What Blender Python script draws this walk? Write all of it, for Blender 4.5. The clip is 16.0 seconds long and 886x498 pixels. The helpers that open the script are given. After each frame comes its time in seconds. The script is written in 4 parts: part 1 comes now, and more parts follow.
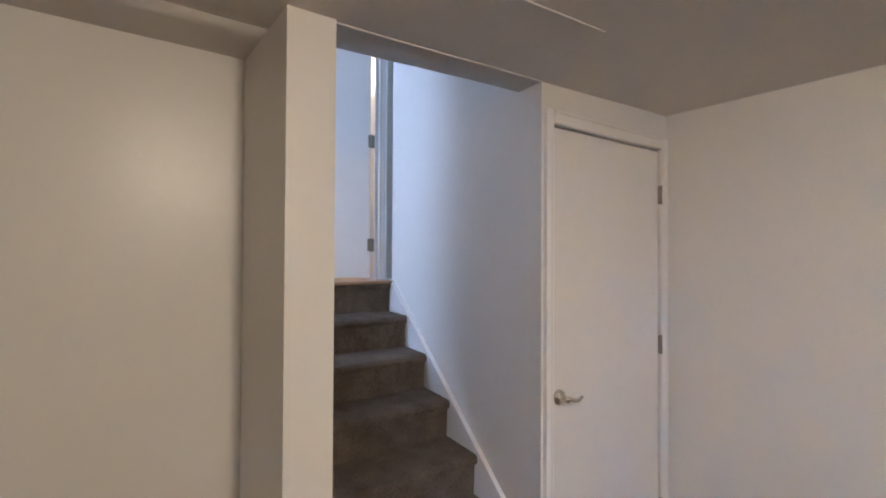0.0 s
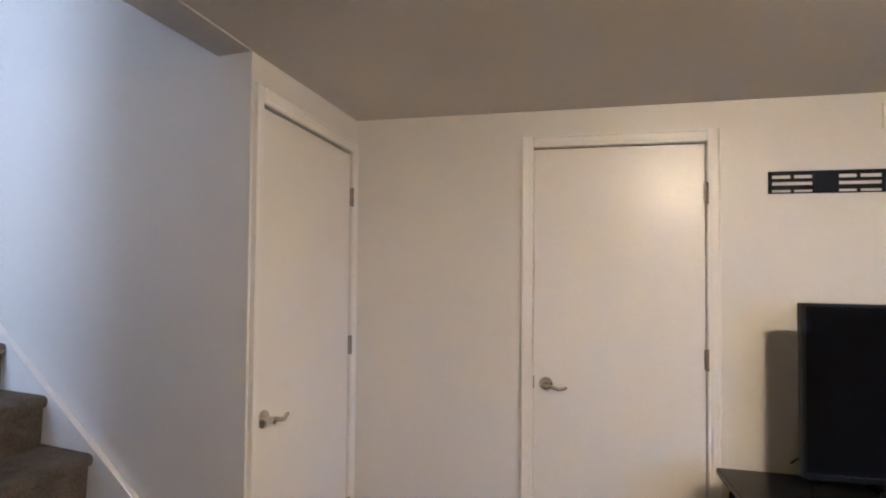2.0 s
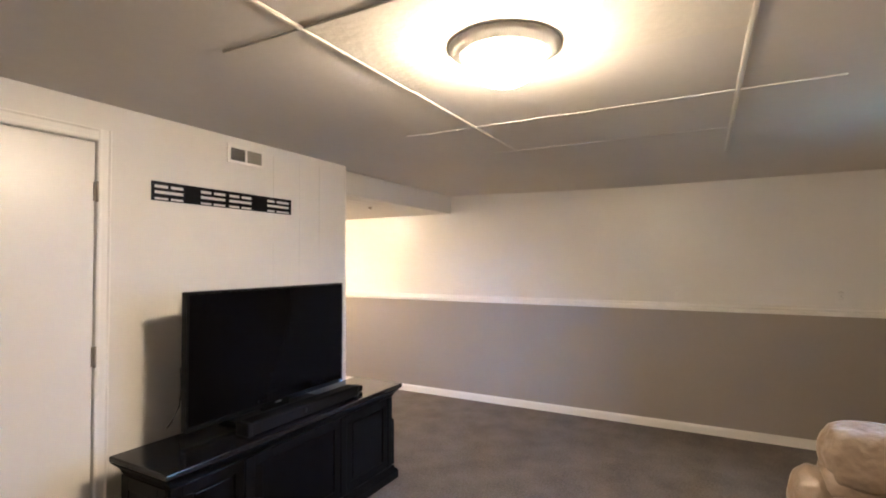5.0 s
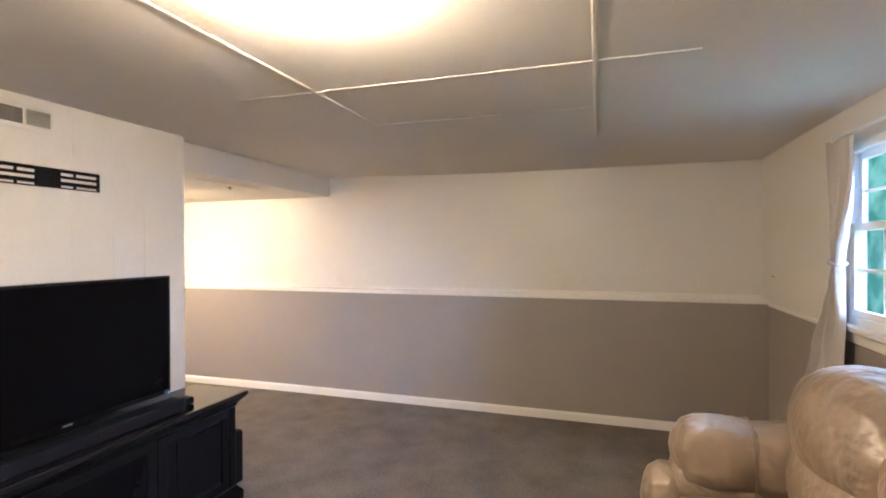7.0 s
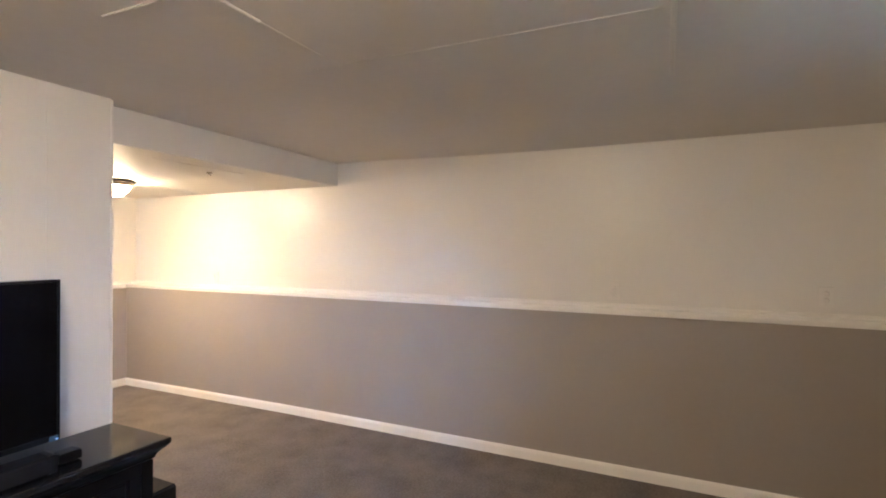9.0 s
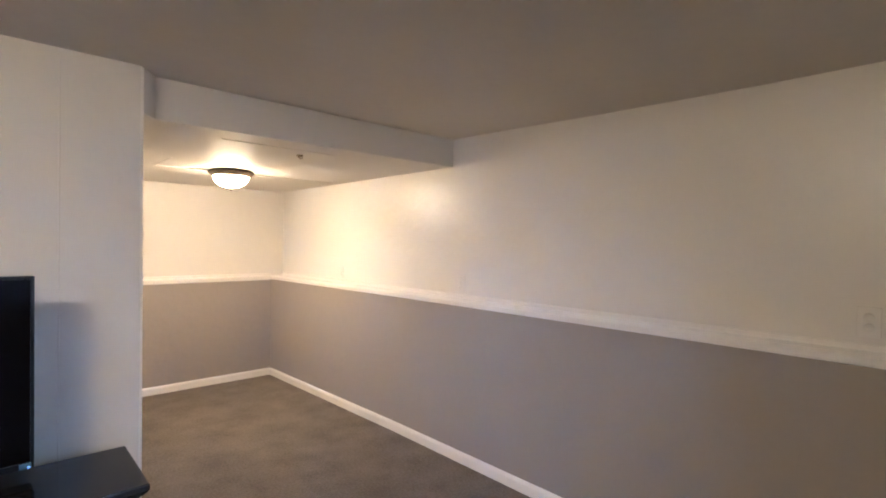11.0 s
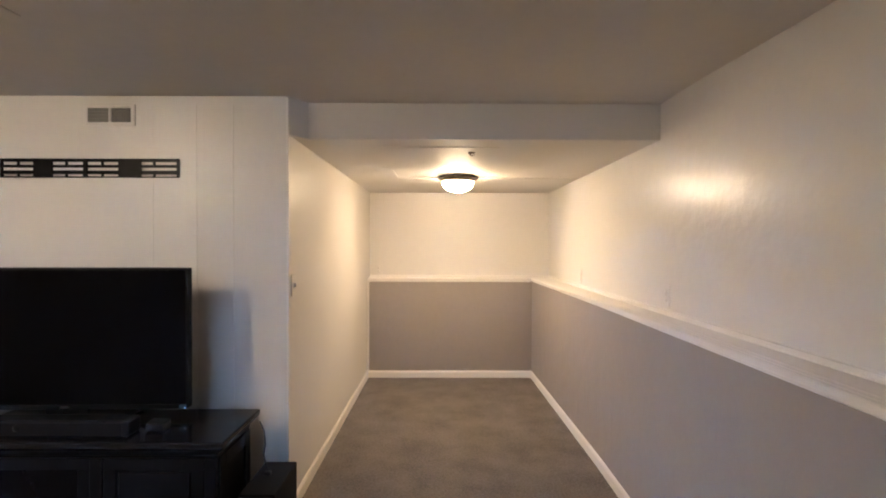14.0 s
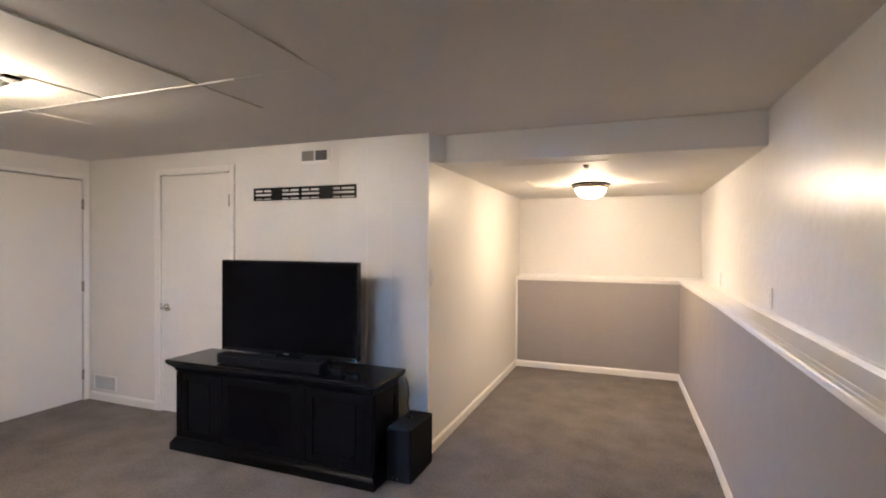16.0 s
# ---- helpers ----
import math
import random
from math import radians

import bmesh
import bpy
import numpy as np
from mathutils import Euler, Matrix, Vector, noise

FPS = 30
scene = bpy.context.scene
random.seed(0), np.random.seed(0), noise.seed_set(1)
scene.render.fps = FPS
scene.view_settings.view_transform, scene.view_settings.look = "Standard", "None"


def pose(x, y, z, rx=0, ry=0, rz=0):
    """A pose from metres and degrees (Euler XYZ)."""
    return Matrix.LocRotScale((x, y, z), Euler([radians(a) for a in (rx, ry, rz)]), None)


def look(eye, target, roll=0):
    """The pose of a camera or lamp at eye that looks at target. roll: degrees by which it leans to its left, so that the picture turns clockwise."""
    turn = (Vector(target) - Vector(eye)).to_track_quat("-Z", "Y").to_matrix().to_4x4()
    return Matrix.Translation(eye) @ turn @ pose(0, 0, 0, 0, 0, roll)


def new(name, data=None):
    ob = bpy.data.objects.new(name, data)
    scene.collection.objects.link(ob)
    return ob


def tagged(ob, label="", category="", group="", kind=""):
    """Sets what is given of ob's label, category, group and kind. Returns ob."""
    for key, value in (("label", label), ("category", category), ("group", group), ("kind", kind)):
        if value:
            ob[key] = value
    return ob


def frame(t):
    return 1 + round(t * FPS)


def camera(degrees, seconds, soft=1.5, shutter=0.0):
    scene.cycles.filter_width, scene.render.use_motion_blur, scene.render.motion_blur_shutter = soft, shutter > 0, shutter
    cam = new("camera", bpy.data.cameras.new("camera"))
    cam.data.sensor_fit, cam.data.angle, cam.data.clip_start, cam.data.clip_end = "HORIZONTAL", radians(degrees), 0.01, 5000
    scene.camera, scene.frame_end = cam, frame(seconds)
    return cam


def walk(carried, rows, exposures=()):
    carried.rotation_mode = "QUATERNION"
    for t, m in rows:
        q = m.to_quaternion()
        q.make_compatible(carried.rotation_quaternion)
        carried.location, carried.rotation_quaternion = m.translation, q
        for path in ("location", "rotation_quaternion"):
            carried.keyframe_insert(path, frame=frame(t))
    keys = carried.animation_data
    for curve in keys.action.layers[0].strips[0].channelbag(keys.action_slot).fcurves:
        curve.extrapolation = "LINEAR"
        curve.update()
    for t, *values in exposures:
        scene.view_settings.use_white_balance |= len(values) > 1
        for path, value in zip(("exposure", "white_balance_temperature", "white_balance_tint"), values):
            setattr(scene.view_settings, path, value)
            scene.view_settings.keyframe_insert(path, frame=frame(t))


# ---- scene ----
# ---- camera ----
cam = camera(84.2, 16.0, soft=1.9)
PATH = [
    (0, (-2.092, -2.425, 1.506), (-3.7, -1.237, 1.537), 0.3),
    (0.5, (-2.172, -2.416, 1.512), (-3.648, -1.067, 1.545), 0.4),
    (1, (-2.257, -2.405, 1.514), (-3.483, -0.824, 1.541), 0.4),
    (1.5, (-2.342, -2.422, 1.509), (-3.223, -0.627, 1.54), 0.4),
    (2, (-2.445, -2.424, 1.499), (-2.867, -0.47, 1.549), 0.5),
    (2.5, (-2.559, -2.406, 1.517), (-2.465, -0.409, 1.566), 0.4),
    (3, (-2.642, -2.449, 1.511), (-2.079, -0.531, 1.576), 0.2),
    (3.5, (-2.724, -2.504, 1.507), (-1.777, -0.744, 1.57), -0.0),
    (4, (-2.802, -2.487, 1.506), (-1.53, -0.944, 1.557), -0.0),
    (4.5, (-2.889, -2.468, 1.501), (-1.324, -1.223, 1.553), -0.0),
    (5, (-2.952, -2.476, 1.492), (-1.198, -1.517, 1.544), -0.2),
    (7.3, (-2.383, -2.627, 1.506), (-0.482, -2.007, 1.505), -0.1),
    (7.5, (-2.29, -2.619, 1.485), (-0.388, -2.001, 1.49), -0.0),
    (8, (-2.028, -2.59, 1.486), (-0.129, -1.961, 1.492), -0.0),
    (8.5, (-1.754, -2.585, 1.484), (0.118, -1.88, 1.489), -0.1),
    (9, (-1.526, -2.584, 1.484), (0.282, -1.728, 1.483), 0.2),
    (11.5, (-0.18, -2.457, 1.487), (1.006, -0.846, 1.469), 0.8),
    (12, (0.122, -2.457, 1.467), (1.1, -0.713, 1.459), 0.8),
    (12.5, (0.321, -2.39, 1.464), (1.068, -0.534, 1.443), 0.6),
    (13, (0.457, -2.413, 1.47), (0.957, -0.476, 1.452), 0.6),
    (13.5, (0.636, -2.488, 1.472), (0.898, -0.506, 1.453), 0.3),
    (14, (0.811, -2.575, 1.466), (0.815, -0.575, 1.445), 0.1),
    (14.5, (0.943, -2.731, 1.475), (0.739, -0.741, 1.457), 0.3),
    (15, (1.063, -2.863, 1.48), (0.697, -0.897, 1.462), 0.2),
    (15.5, (1.223, -2.976, 1.469), (0.659, -1.057, 1.453), 0.0),
    (16, (1.306, -3.095, 1.476), (0.586, -1.229, 1.456), 0.3),
]
walk(cam, [(r[0], look(r[1], r[2], r[3])) for r in PATH], [(0, -0.43, 6000, 10), (1.2, -0.42, 6250, 10), (2.2, -0.38, 6550, 10), (3, -0.25, 6500, 10), (3.7, -0.47, 6550, 10), (4.5, -0.4, 6550, 10), (5, -0.14, 6550, 10), (7.5, 0.08, 6500, 10), (9, -0.01, 6500, 10), (11.5, -0.56, 6350, 10), (12.5, -0.65, 6550, 10), (14, -0.65, 6650, 10), (15, -0.57, 6350, 10), (16, -0.39, 6100, 10)])

# ---- world and light strengths ----
LAMP_ROOM = 330.0     # glow of the room lamp's glass dome
LAMP_NOOK = 270.0     # glow of the nook lamp's glass dome
DAY = 400.0           # glow of the overcast sky above the trees outside the window
DAY_UP = 21.0         # glow of the daylight outside the upstairs window
world = bpy.data.worlds.new("sky")
scene.world = world
world.use_nodes = True
sky = world.node_tree.nodes.new("ShaderNodeTexSky")
sky.sky_type, sky.sun_disc, sky.sun_elevation, sky.sun_rotation = "NISHITA", False, radians(35), radians(200)
world.node_tree.links.new(sky.outputs[0], world.node_tree.nodes["Background"].inputs[0])
world.node_tree.nodes["Background"].inputs[1].default_value = 0.1
sun = new("sun", bpy.data.lights.new("sun", "SUN"))
sun.data.energy, sun.data.angle, sun.data.color = 0.8, radians(12), (1.0, 0.96, 0.9)
sun.matrix_world = look((0, 0, 20), (6, 9, 10))


# ---- materials ----
def mat(name, color, rough=0.5, metal=0.0, vary=0.06, scale=3.0, grain=60.0, bump=0.0, bump_scale=150.0, dark=None, spec=0.5,
        wave=0.0, wave_scale=6.0, coat=0.0, fine=0.35, gloss_vary=0.06):
    """A surface with two scales of tone change and fine relief, in object space metres."""
    m = bpy.data.materials.new(name)
    m.use_nodes = True
    n, l = m.node_tree.nodes, m.node_tree.links
    p = n["Principled BSDF"]
    co = n.new("ShaderNodeTexCoord")
    n1, n2 = n.new("ShaderNodeTexNoise"), n.new("ShaderNodeTexNoise")
    n1.inputs["Scale"].default_value, n2.inputs["Scale"].default_value = scale, grain
    n1.inputs["Detail"].default_value, n2.inputs["Detail"].default_value = 4, 3
    l.new(co.outputs["Object"], n1.inputs["Vector"])
    l.new(co.outputs["Object"], n2.inputs["Vector"])
    add = n.new("ShaderNodeMath")
    add.operation = "MULTIPLY_ADD"
    l.new(n2.outputs[0], add.inputs[0])
    add.inputs[1].default_value = fine
    l.new(n1.outputs[0], add.inputs[2])
    ramp = n.new("ShaderNodeMapRange")
    ramp.inputs[1].default_value, ramp.inputs[2].default_value = 0.225 + fine / 2, 0.775 + fine / 2
    l.new(add.outputs[0], ramp.inputs[0])
    mix = n.new("ShaderNodeMix")
    mix.data_type = "RGBA"
    low = dark or tuple(c * (1 - vary) for c in color)
    high = tuple(min(1, c * (1 + vary)) for c in color)
    mix.inputs["A"].default_value, mix.inputs["B"].default_value = (*low, 1), (*high, 1)
    l.new(ramp.outputs[0], mix.inputs["Factor"])
    l.new(mix.outputs["Result"], p.inputs["Base Color"])
    rr = n.new("ShaderNodeMapRange")
    rr.inputs[3].default_value, rr.inputs[4].default_value = max(0.02, rough - gloss_vary), min(1, rough + gloss_vary)
    l.new(n1.outputs[0], rr.inputs[0])
    l.new(rr.outputs[0], p.inputs["Roughness"])
    p.inputs["Metallic"].default_value = metal
    p.inputs["Specular IOR Level"].default_value = spec
    p.inputs["Coat Weight"].default_value = coat
    p.inputs["Coat Roughness"].default_value = 0.25
    if bump or wave:
        nb = n.new("ShaderNodeTexNoise")
        nb.inputs["Scale"].default_value, nb.inputs["Detail"].default_value = bump_scale, 3
        l.new(co.outputs["Object"], nb.inputs["Vector"])
        b = n.new("ShaderNodeBump")
        b.inputs["Strength"].default_value, b.inputs["Distance"].default_value = max(bump, 0.001), 0.01
        l.new(nb.outputs[0], b.inputs["Height"])
        if wave:
            nw = n.new("ShaderNodeTexNoise")
            nw.inputs["Scale"].default_value, nw.inputs["Detail"].default_value = wave_scale, 2
            l.new(co.outputs["Object"], nw.inputs["Vector"])
            b2 = n.new("ShaderNodeBump")
            b2.inputs["Strength"].default_value, b2.inputs["Distance"].default_value = wave, 0.05
            l.new(nw.outputs[0], b2.inputs["Height"])
            l.new(b.outputs[0], b2.inputs["Normal"])
            l.new(b2.outputs[0], p.inputs["Normal"])
        else:
            l.new(b.outputs[0], p.inputs["Normal"])
    return m


def glow(name, color, strength):
    m = bpy.data.materials.new(name)
    m.use_nodes = True
    p = m.node_tree.nodes["Principled BSDF"]
    p.inputs["Base Color"].default_value = (0.9, 0.88, 0.84, 1)
    p.inputs["Emission Color"].default_value = (*color, 1)
    p.inputs["Emission Strength"].default_value = strength
    return m


CREAM = mat("cream_wall_paint", (0.70, 0.672, 0.635), rough=0.36, vary=0.025, scale=1.6, grain=25, bump=0.035, bump_scale=60, wave=0.04, wave_scale=7, spec=0.5)
GLOSSY_CREAM = mat("glossy_cream_paint", (0.70, 0.672, 0.635), rough=0.31, gloss_vary=0.02, vary=0.025, scale=1.6, grain=25, bump=0.09, bump_scale=26, wave=0.085, wave_scale=11, spec=0.4)
COOL = mat("soffit_white_paint", (0.70, 0.675, 0.64), rough=0.6, vary=0.02, scale=2, bump=0.05)
TAUPE = mat("taupe_wall_paint", (0.305, 0.265, 0.234), rough=0.5, vary=0.04, scale=1.4, grain=30, bump=0.10, bump_scale=80, wave=0.08, wave_scale=8)
CEIL = mat("ceiling_paint", (0.665, 0.63, 0.595), rough=0.75, vary=0.05, scale=1.1, grain=18, bump=0.12, bump_scale=28, wave=0.07, wave_scale=4)
STUCCO = mat("stippled_ceiling_panel", (0.665, 0.625, 0.565), rough=0.7, vary=0.07, scale=2.2, grain=40, bump=0.26, bump_scale=34, wave=0.07, wave_scale=7)
BATTEN = mat("batten_paint", (0.66, 0.63, 0.58), rough=0.6, vary=0.05, scale=3, bump=0.1, bump_scale=60)
TRIM = mat("white_trim_paint", (0.78, 0.75, 0.715), rough=0.34, vary=0.02, scale=4, bump=0.03, bump_scale=60)
DOOR = mat("white_door_paint", (0.75, 0.72, 0.685), gloss_vary=0.01, rough=0.31, vary=0.02, scale=2, grain=30, bump=0.05, bump_scale=50, wave=0.03, wave_scale=5)
CARPET = mat("taupe_carpet", (0.190, 0.165, 0.146), rough=0.97, vary=0.23, scale=4.0, grain=75, fine=1.1, bump=0.9, bump_scale=330, spec=0.1, wave=0.10, wave_scale=30)
STAIR_CARPET = mat("brown_stair_carpet", (0.172, 0.136, 0.105), rough=0.98, vary=0.35, scale=7, grain=110, fine=0.9, bump=1.0, bump_scale=330, spec=0.1, wave=0.35, wave_scale=22)
BLACK_WOOD = mat("black_lacquered_wood", (0.0025, 0.0022, 0.0022), rough=0.34, vary=0.3, scale=2, grain=40, bump=0.05, bump_scale=90, spec=0.045)
BLACK_GLOSS = mat("polished_black_wood", (0.0045, 0.004, 0.004), rough=0.12, vary=0.3, scale=2, grain=40, spec=0.22)
BLACK_PLASTIC = mat("black_plastic", (0.003, 0.003, 0.0033), rough=0.35, vary=0.15, scale=4, spec=0.12)
MATT_BLACK = mat("matt_black_vinyl", (0.003, 0.003, 0.0035), rough=0.55, vary=0.2, scale=5, spec=0.08, bump=0.1, bump_scale=200)
BLACK_STEEL = mat("black_coated_steel", (0.005, 0.0045, 0.0045), rough=0.4, gloss_vary=0.03, vary=0.2, scale=8, spec=0.12)
SCREEN = mat("dark_glossy_screen", (0.0018, 0.0015, 0.0016), rough=0.14, vary=0.1, scale=1, spec=0.035)
GRILLE_CLOTH = mat("charcoal_speaker_cloth", (0.005, 0.005, 0.006), rough=0.9, spec=0.1, vary=0.2, scale=20, grain=400, bump=0.4, bump_scale=500)
NICKEL = mat("satin_nickel", (0.62, 0.58, 0.52), rough=0.24, metal=1.0, vary=0.06, scale=12)
HINGE = mat("dull_brass_hinge", (0.32, 0.28, 0.23), rough=0.4, metal=1.0, vary=0.2, scale=20)
BRONZE = mat("dark_bronze", (0.21, 0.165, 0.125), rough=0.45, metal=0.45, vary=0.2, scale=12)
VENT = mat("vent_white_enamel", (0.72, 0.69, 0.65), rough=0.45, vary=0.04, scale=6)
VENT_GREY = mat("grey_register_enamel", (0.42, 0.40, 0.37), rough=0.45, vary=0.05, scale=6)
# vent fins darker than their frame: the shade between them is in this colour
SHADED_FIN = mat("shaded_vent_fin", (0.27, 0.255, 0.22), rough=0.5, vary=0.05, scale=6)
# painted shade for the vent hollow and door gap, also the lamp clip's brown
GAP_SHADE_CLIP = mat("gap_shade_and_clip_brown", (0.05, 0.045, 0.04), rough=0.8, vary=0.2, scale=6)
PLATE = mat("ivory_plate_plastic", (0.71, 0.68, 0.64), rough=0.35, vary=0.02, scale=8)
LEATHER = mat("tan_leather", (0.25, 0.187, 0.138), rough=0.34, gloss_vary=0.03, spec=0.65, vary=0.14, scale=5, grain=70, bump=0.3, bump_scale=38, wave=0.65, wave_scale=9)
FABRIC = mat("pale_grey_curtain", (0.50, 0.465, 0.44), rough=0.8, vary=0.05, scale=6, grain=300, bump=0.3, bump_scale=400)
VINYL = mat("white_vinyl_window", (0.80, 0.80, 0.80), rough=0.35, vary=0.02, scale=4)
WOODFLOOR = mat("honey_oak_floor", (0.42, 0.25, 0.14), rough=0.4, vary=0.2, scale=3, grain=30)
SILVER = mat("silver_badge", (0.6, 0.6, 0.62), rough=0.3, metal=1.0)
PAPER = mat("pale_plastic", (0.62, 0.60, 0.57), rough=0.5)
CABLE = mat("black_rubber_cable", (0.012, 0.012, 0.012), rough=0.6)
GRASS = mat("grass", (0.07, 0.13, 0.05), rough=0.9, vary=0.4, scale=3, grain=60, bump=0.8, bump_scale=60)
DOME_ROOM = glow("lit_frosted_glass", (1.0, 0.80, 0.58), LAMP_ROOM)
DOME_NOOK = glow("lit_alabaster_glass", (1.0, 0.75, 0.485), LAMP_NOOK)
LED = glow("blue_indicator", (0.1, 0.4, 1.0), 2.0)

GLASS = bpy.data.materials.new("window_glass")
GLASS.use_nodes = True
g = GLASS.node_tree.nodes["Principled BSDF"]
g.inputs["Transmission Weight"].default_value, g.inputs["Roughness"].default_value = 1.0, 0.0
g.inputs["IOR"].default_value = 1.1


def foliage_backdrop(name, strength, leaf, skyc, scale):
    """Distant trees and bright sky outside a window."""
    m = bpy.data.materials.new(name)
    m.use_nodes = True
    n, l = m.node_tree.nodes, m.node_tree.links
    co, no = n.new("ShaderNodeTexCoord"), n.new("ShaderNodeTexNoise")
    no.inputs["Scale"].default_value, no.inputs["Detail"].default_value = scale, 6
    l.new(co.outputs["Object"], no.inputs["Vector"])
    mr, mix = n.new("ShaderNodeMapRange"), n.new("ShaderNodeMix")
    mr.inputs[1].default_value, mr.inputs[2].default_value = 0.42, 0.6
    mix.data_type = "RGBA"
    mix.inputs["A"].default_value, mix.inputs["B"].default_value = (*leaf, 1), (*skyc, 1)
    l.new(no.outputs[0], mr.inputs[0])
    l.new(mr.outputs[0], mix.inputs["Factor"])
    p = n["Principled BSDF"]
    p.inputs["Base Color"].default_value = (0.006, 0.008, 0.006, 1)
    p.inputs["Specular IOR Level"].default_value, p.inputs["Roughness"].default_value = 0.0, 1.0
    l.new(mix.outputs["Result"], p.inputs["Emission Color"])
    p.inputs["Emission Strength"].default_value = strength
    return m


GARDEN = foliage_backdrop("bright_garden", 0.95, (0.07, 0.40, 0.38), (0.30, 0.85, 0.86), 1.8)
OVERCAST = foliage_backdrop("overcast_sky", DAY, (0.31, 0.53, 1.0), (0.39, 0.59, 1.0), 0.4)
HAZE = foliage_backdrop("bright_sky", DAY_UP, (0.46, 0.62, 1.0), (0.58, 0.72, 1.0), 0.8)


# ---- mesh helpers ----
def bm_box(a, b, bev=0.0, seg=2, bm=None):
    bm = bm or bmesh.new()
    size = [abs(b[i] - a[i]) for i in range(3)]
    r = bmesh.ops.create_cube(bm, size=1, matrix=Matrix.LocRotScale([(a[i] + b[i]) / 2 for i in range(3)], None, size))
    if bev:
        edges = list({e for v in r["verts"] for e in v.link_edges})
        bmesh.ops.bevel(bm, geom=edges, offset=min(bev, min(size) * 0.45), segments=seg, affect="EDGES", profile=0.5)
    return bm


def bm_prism(pts, z0, z1, bm=None):
    """A prism over the plan polygon pts, anticlockwise."""
    bm = bm or bmesh.new()
    lo = [bm.verts.new((x, y, z0)) for x, y in pts]
    hi = [bm.verts.new((x, y, z1)) for x, y in pts]
    bm.faces.new(lo[::-1])
    bm.faces.new(hi)
    for i in range(len(pts)):
        j = (i + 1) % len(pts)
        bm.faces.new((lo[i], lo[j], hi[j], hi[i]))
    return bm


def bm_prism_z(pts, z0, z1):
    bm = bm_prism(pts, z0, z1)
    bmesh.ops.recalc_face_normals(bm, faces=bm.faces)
    return bm


def bm_lathe(profile, centre=(0, 0, 0), seg=48, bm=None):
    """Turns (radius, z) pairs round the z axis."""
    bm = bm or bmesh.new()
    rings = []
    for r, z in profile:
        if r < 1e-5:
            rings.append([bm.verts.new((centre[0], centre[1], centre[2] + z))])
        else:
            rings.append([bm.verts.new((centre[0] + r * math.cos(2 * math.pi * i / seg), centre[1] + r * math.sin(2 * math.pi * i / seg), centre[2] + z)) for i in range(seg)])
    for a, b in zip(rings, rings[1:]):
        for i in range(seg):
            j = (i + 1) % seg
            if len(a) == 1 and len(b) > 1:
                bm.faces.new((a[0], b[j], b[i]))
            elif len(b) == 1 and len(a) > 1:
                bm.faces.new((a[i], a[j], b[0]))
            elif len(a) > 1:
                bm.faces.new((a[i], a[j], b[j], b[i]))
    bmesh.ops.recalc_face_normals(bm, faces=bm.faces)
    return bm


def bm_tube(pts, r, seg=10, bm=None):
    """A round tube through pts; r is one radius or one for each point."""
    bm = bm or bmesh.new()
    pts = [Vector(p) for p in pts]
    rad = r if isinstance(r, (list, tuple)) else [r] * len(pts)
    rings = []
    for i, p in enumerate(pts):
        d = (pts[min(i + 1, len(pts) - 1)] - pts[max(i - 1, 0)]).normalized()
        side = d.cross(Vector((0, 0, 1)) if abs(d.z) < 0.9 else Vector((1, 0, 0))).normalized()
        up = side.cross(d)
        rings.append([bm.verts.new(p + rad[i] * (math.cos(2 * math.pi * k / seg) * side + math.sin(2 * math.pi * k / seg) * up)) for k in range(seg)])
    for a, b in zip(rings, rings[1:]):
        for k in range(seg):
            bm.faces.new((a[k], a[(k + 1) % seg], b[(k + 1) % seg], b[k]))
    bm.faces.new(rings[0][::-1])
    bm.faces.new(rings[-1])
    bmesh.ops.recalc_face_normals(bm, faces=bm.faces)
    return bm


def bm_profile(points, axis, a, b, bm=None):
    """Sweeps a closed outline straight from a to b: axis 'x' takes (y, z) outlines, axis 'y' takes (x, z)."""
    bm = bm or bmesh.new()
    ring = []
    for t in (a, b):
        ring.append([bm.verts.new((t, u, v) if axis == "x" else (u, t, v)) for u, v in points])
    n = len(points)
    for i in range(n):
        bm.faces.new((ring[0][i], ring[0][(i + 1) % n], ring[1][(i + 1) % n], ring[1][i]))
    bm.faces.new(ring[0][::-1])
    bm.faces.new(ring[1])
    bmesh.ops.recalc_face_normals(bm, faces=bm.faces)
    return bm


def bm_cushion(a, b, puff=0.5, cuts=7, crease=0.0, seed=0, bm=None):
    """A soft rounded block between two corners."""
    bm = bm or bmesh.new()
    c = [(a[i] + b[i]) / 2 for i in range(3)]
    h = [abs(b[i] - a[i]) / 2 for i in range(3)]
    r = bmesh.ops.create_cube(bm, size=2)
    edges = list({e for v in r["verts"] for e in v.link_edges})
    bmesh.ops.subdivide_edges(bm, edges=edges, cuts=cuts, use_grid_fill=True)
    for v in bm.verts:
        p = v.co.copy()
        s = Vector([p[i] * math.sqrt(max(0, 1 - p[(i + 1) % 3] ** 2 / 2 - p[(i + 2) % 3] ** 2 / 2 + p[(i + 1) % 3] ** 2 * p[(i + 2) % 3] ** 2 / 3)) for i in range(3)])
        q = p.lerp(s, puff)
        w = crease * noise.noise(q * 2.3 + Vector((seed * 3.1, seed, 0)))
        q *= 1 + w
        v.co = Vector([c[i] + h[i] * q[i] for i in range(3)])
    return bm


def link(name, bm, material, smooth=False):
    me = bpy.data.meshes.new(name)
    bm.normal_update()
    bm.to_mesh(me)
    bm.free()
    me.materials.append(material)
    if smooth:
        for f in me.polygons:
            f.use_smooth = True
    return new(name, me)


def structure(name, bm, material, label="", smooth=False):
    return tagged(link(name, bm, material, smooth), label=label, kind="structure")


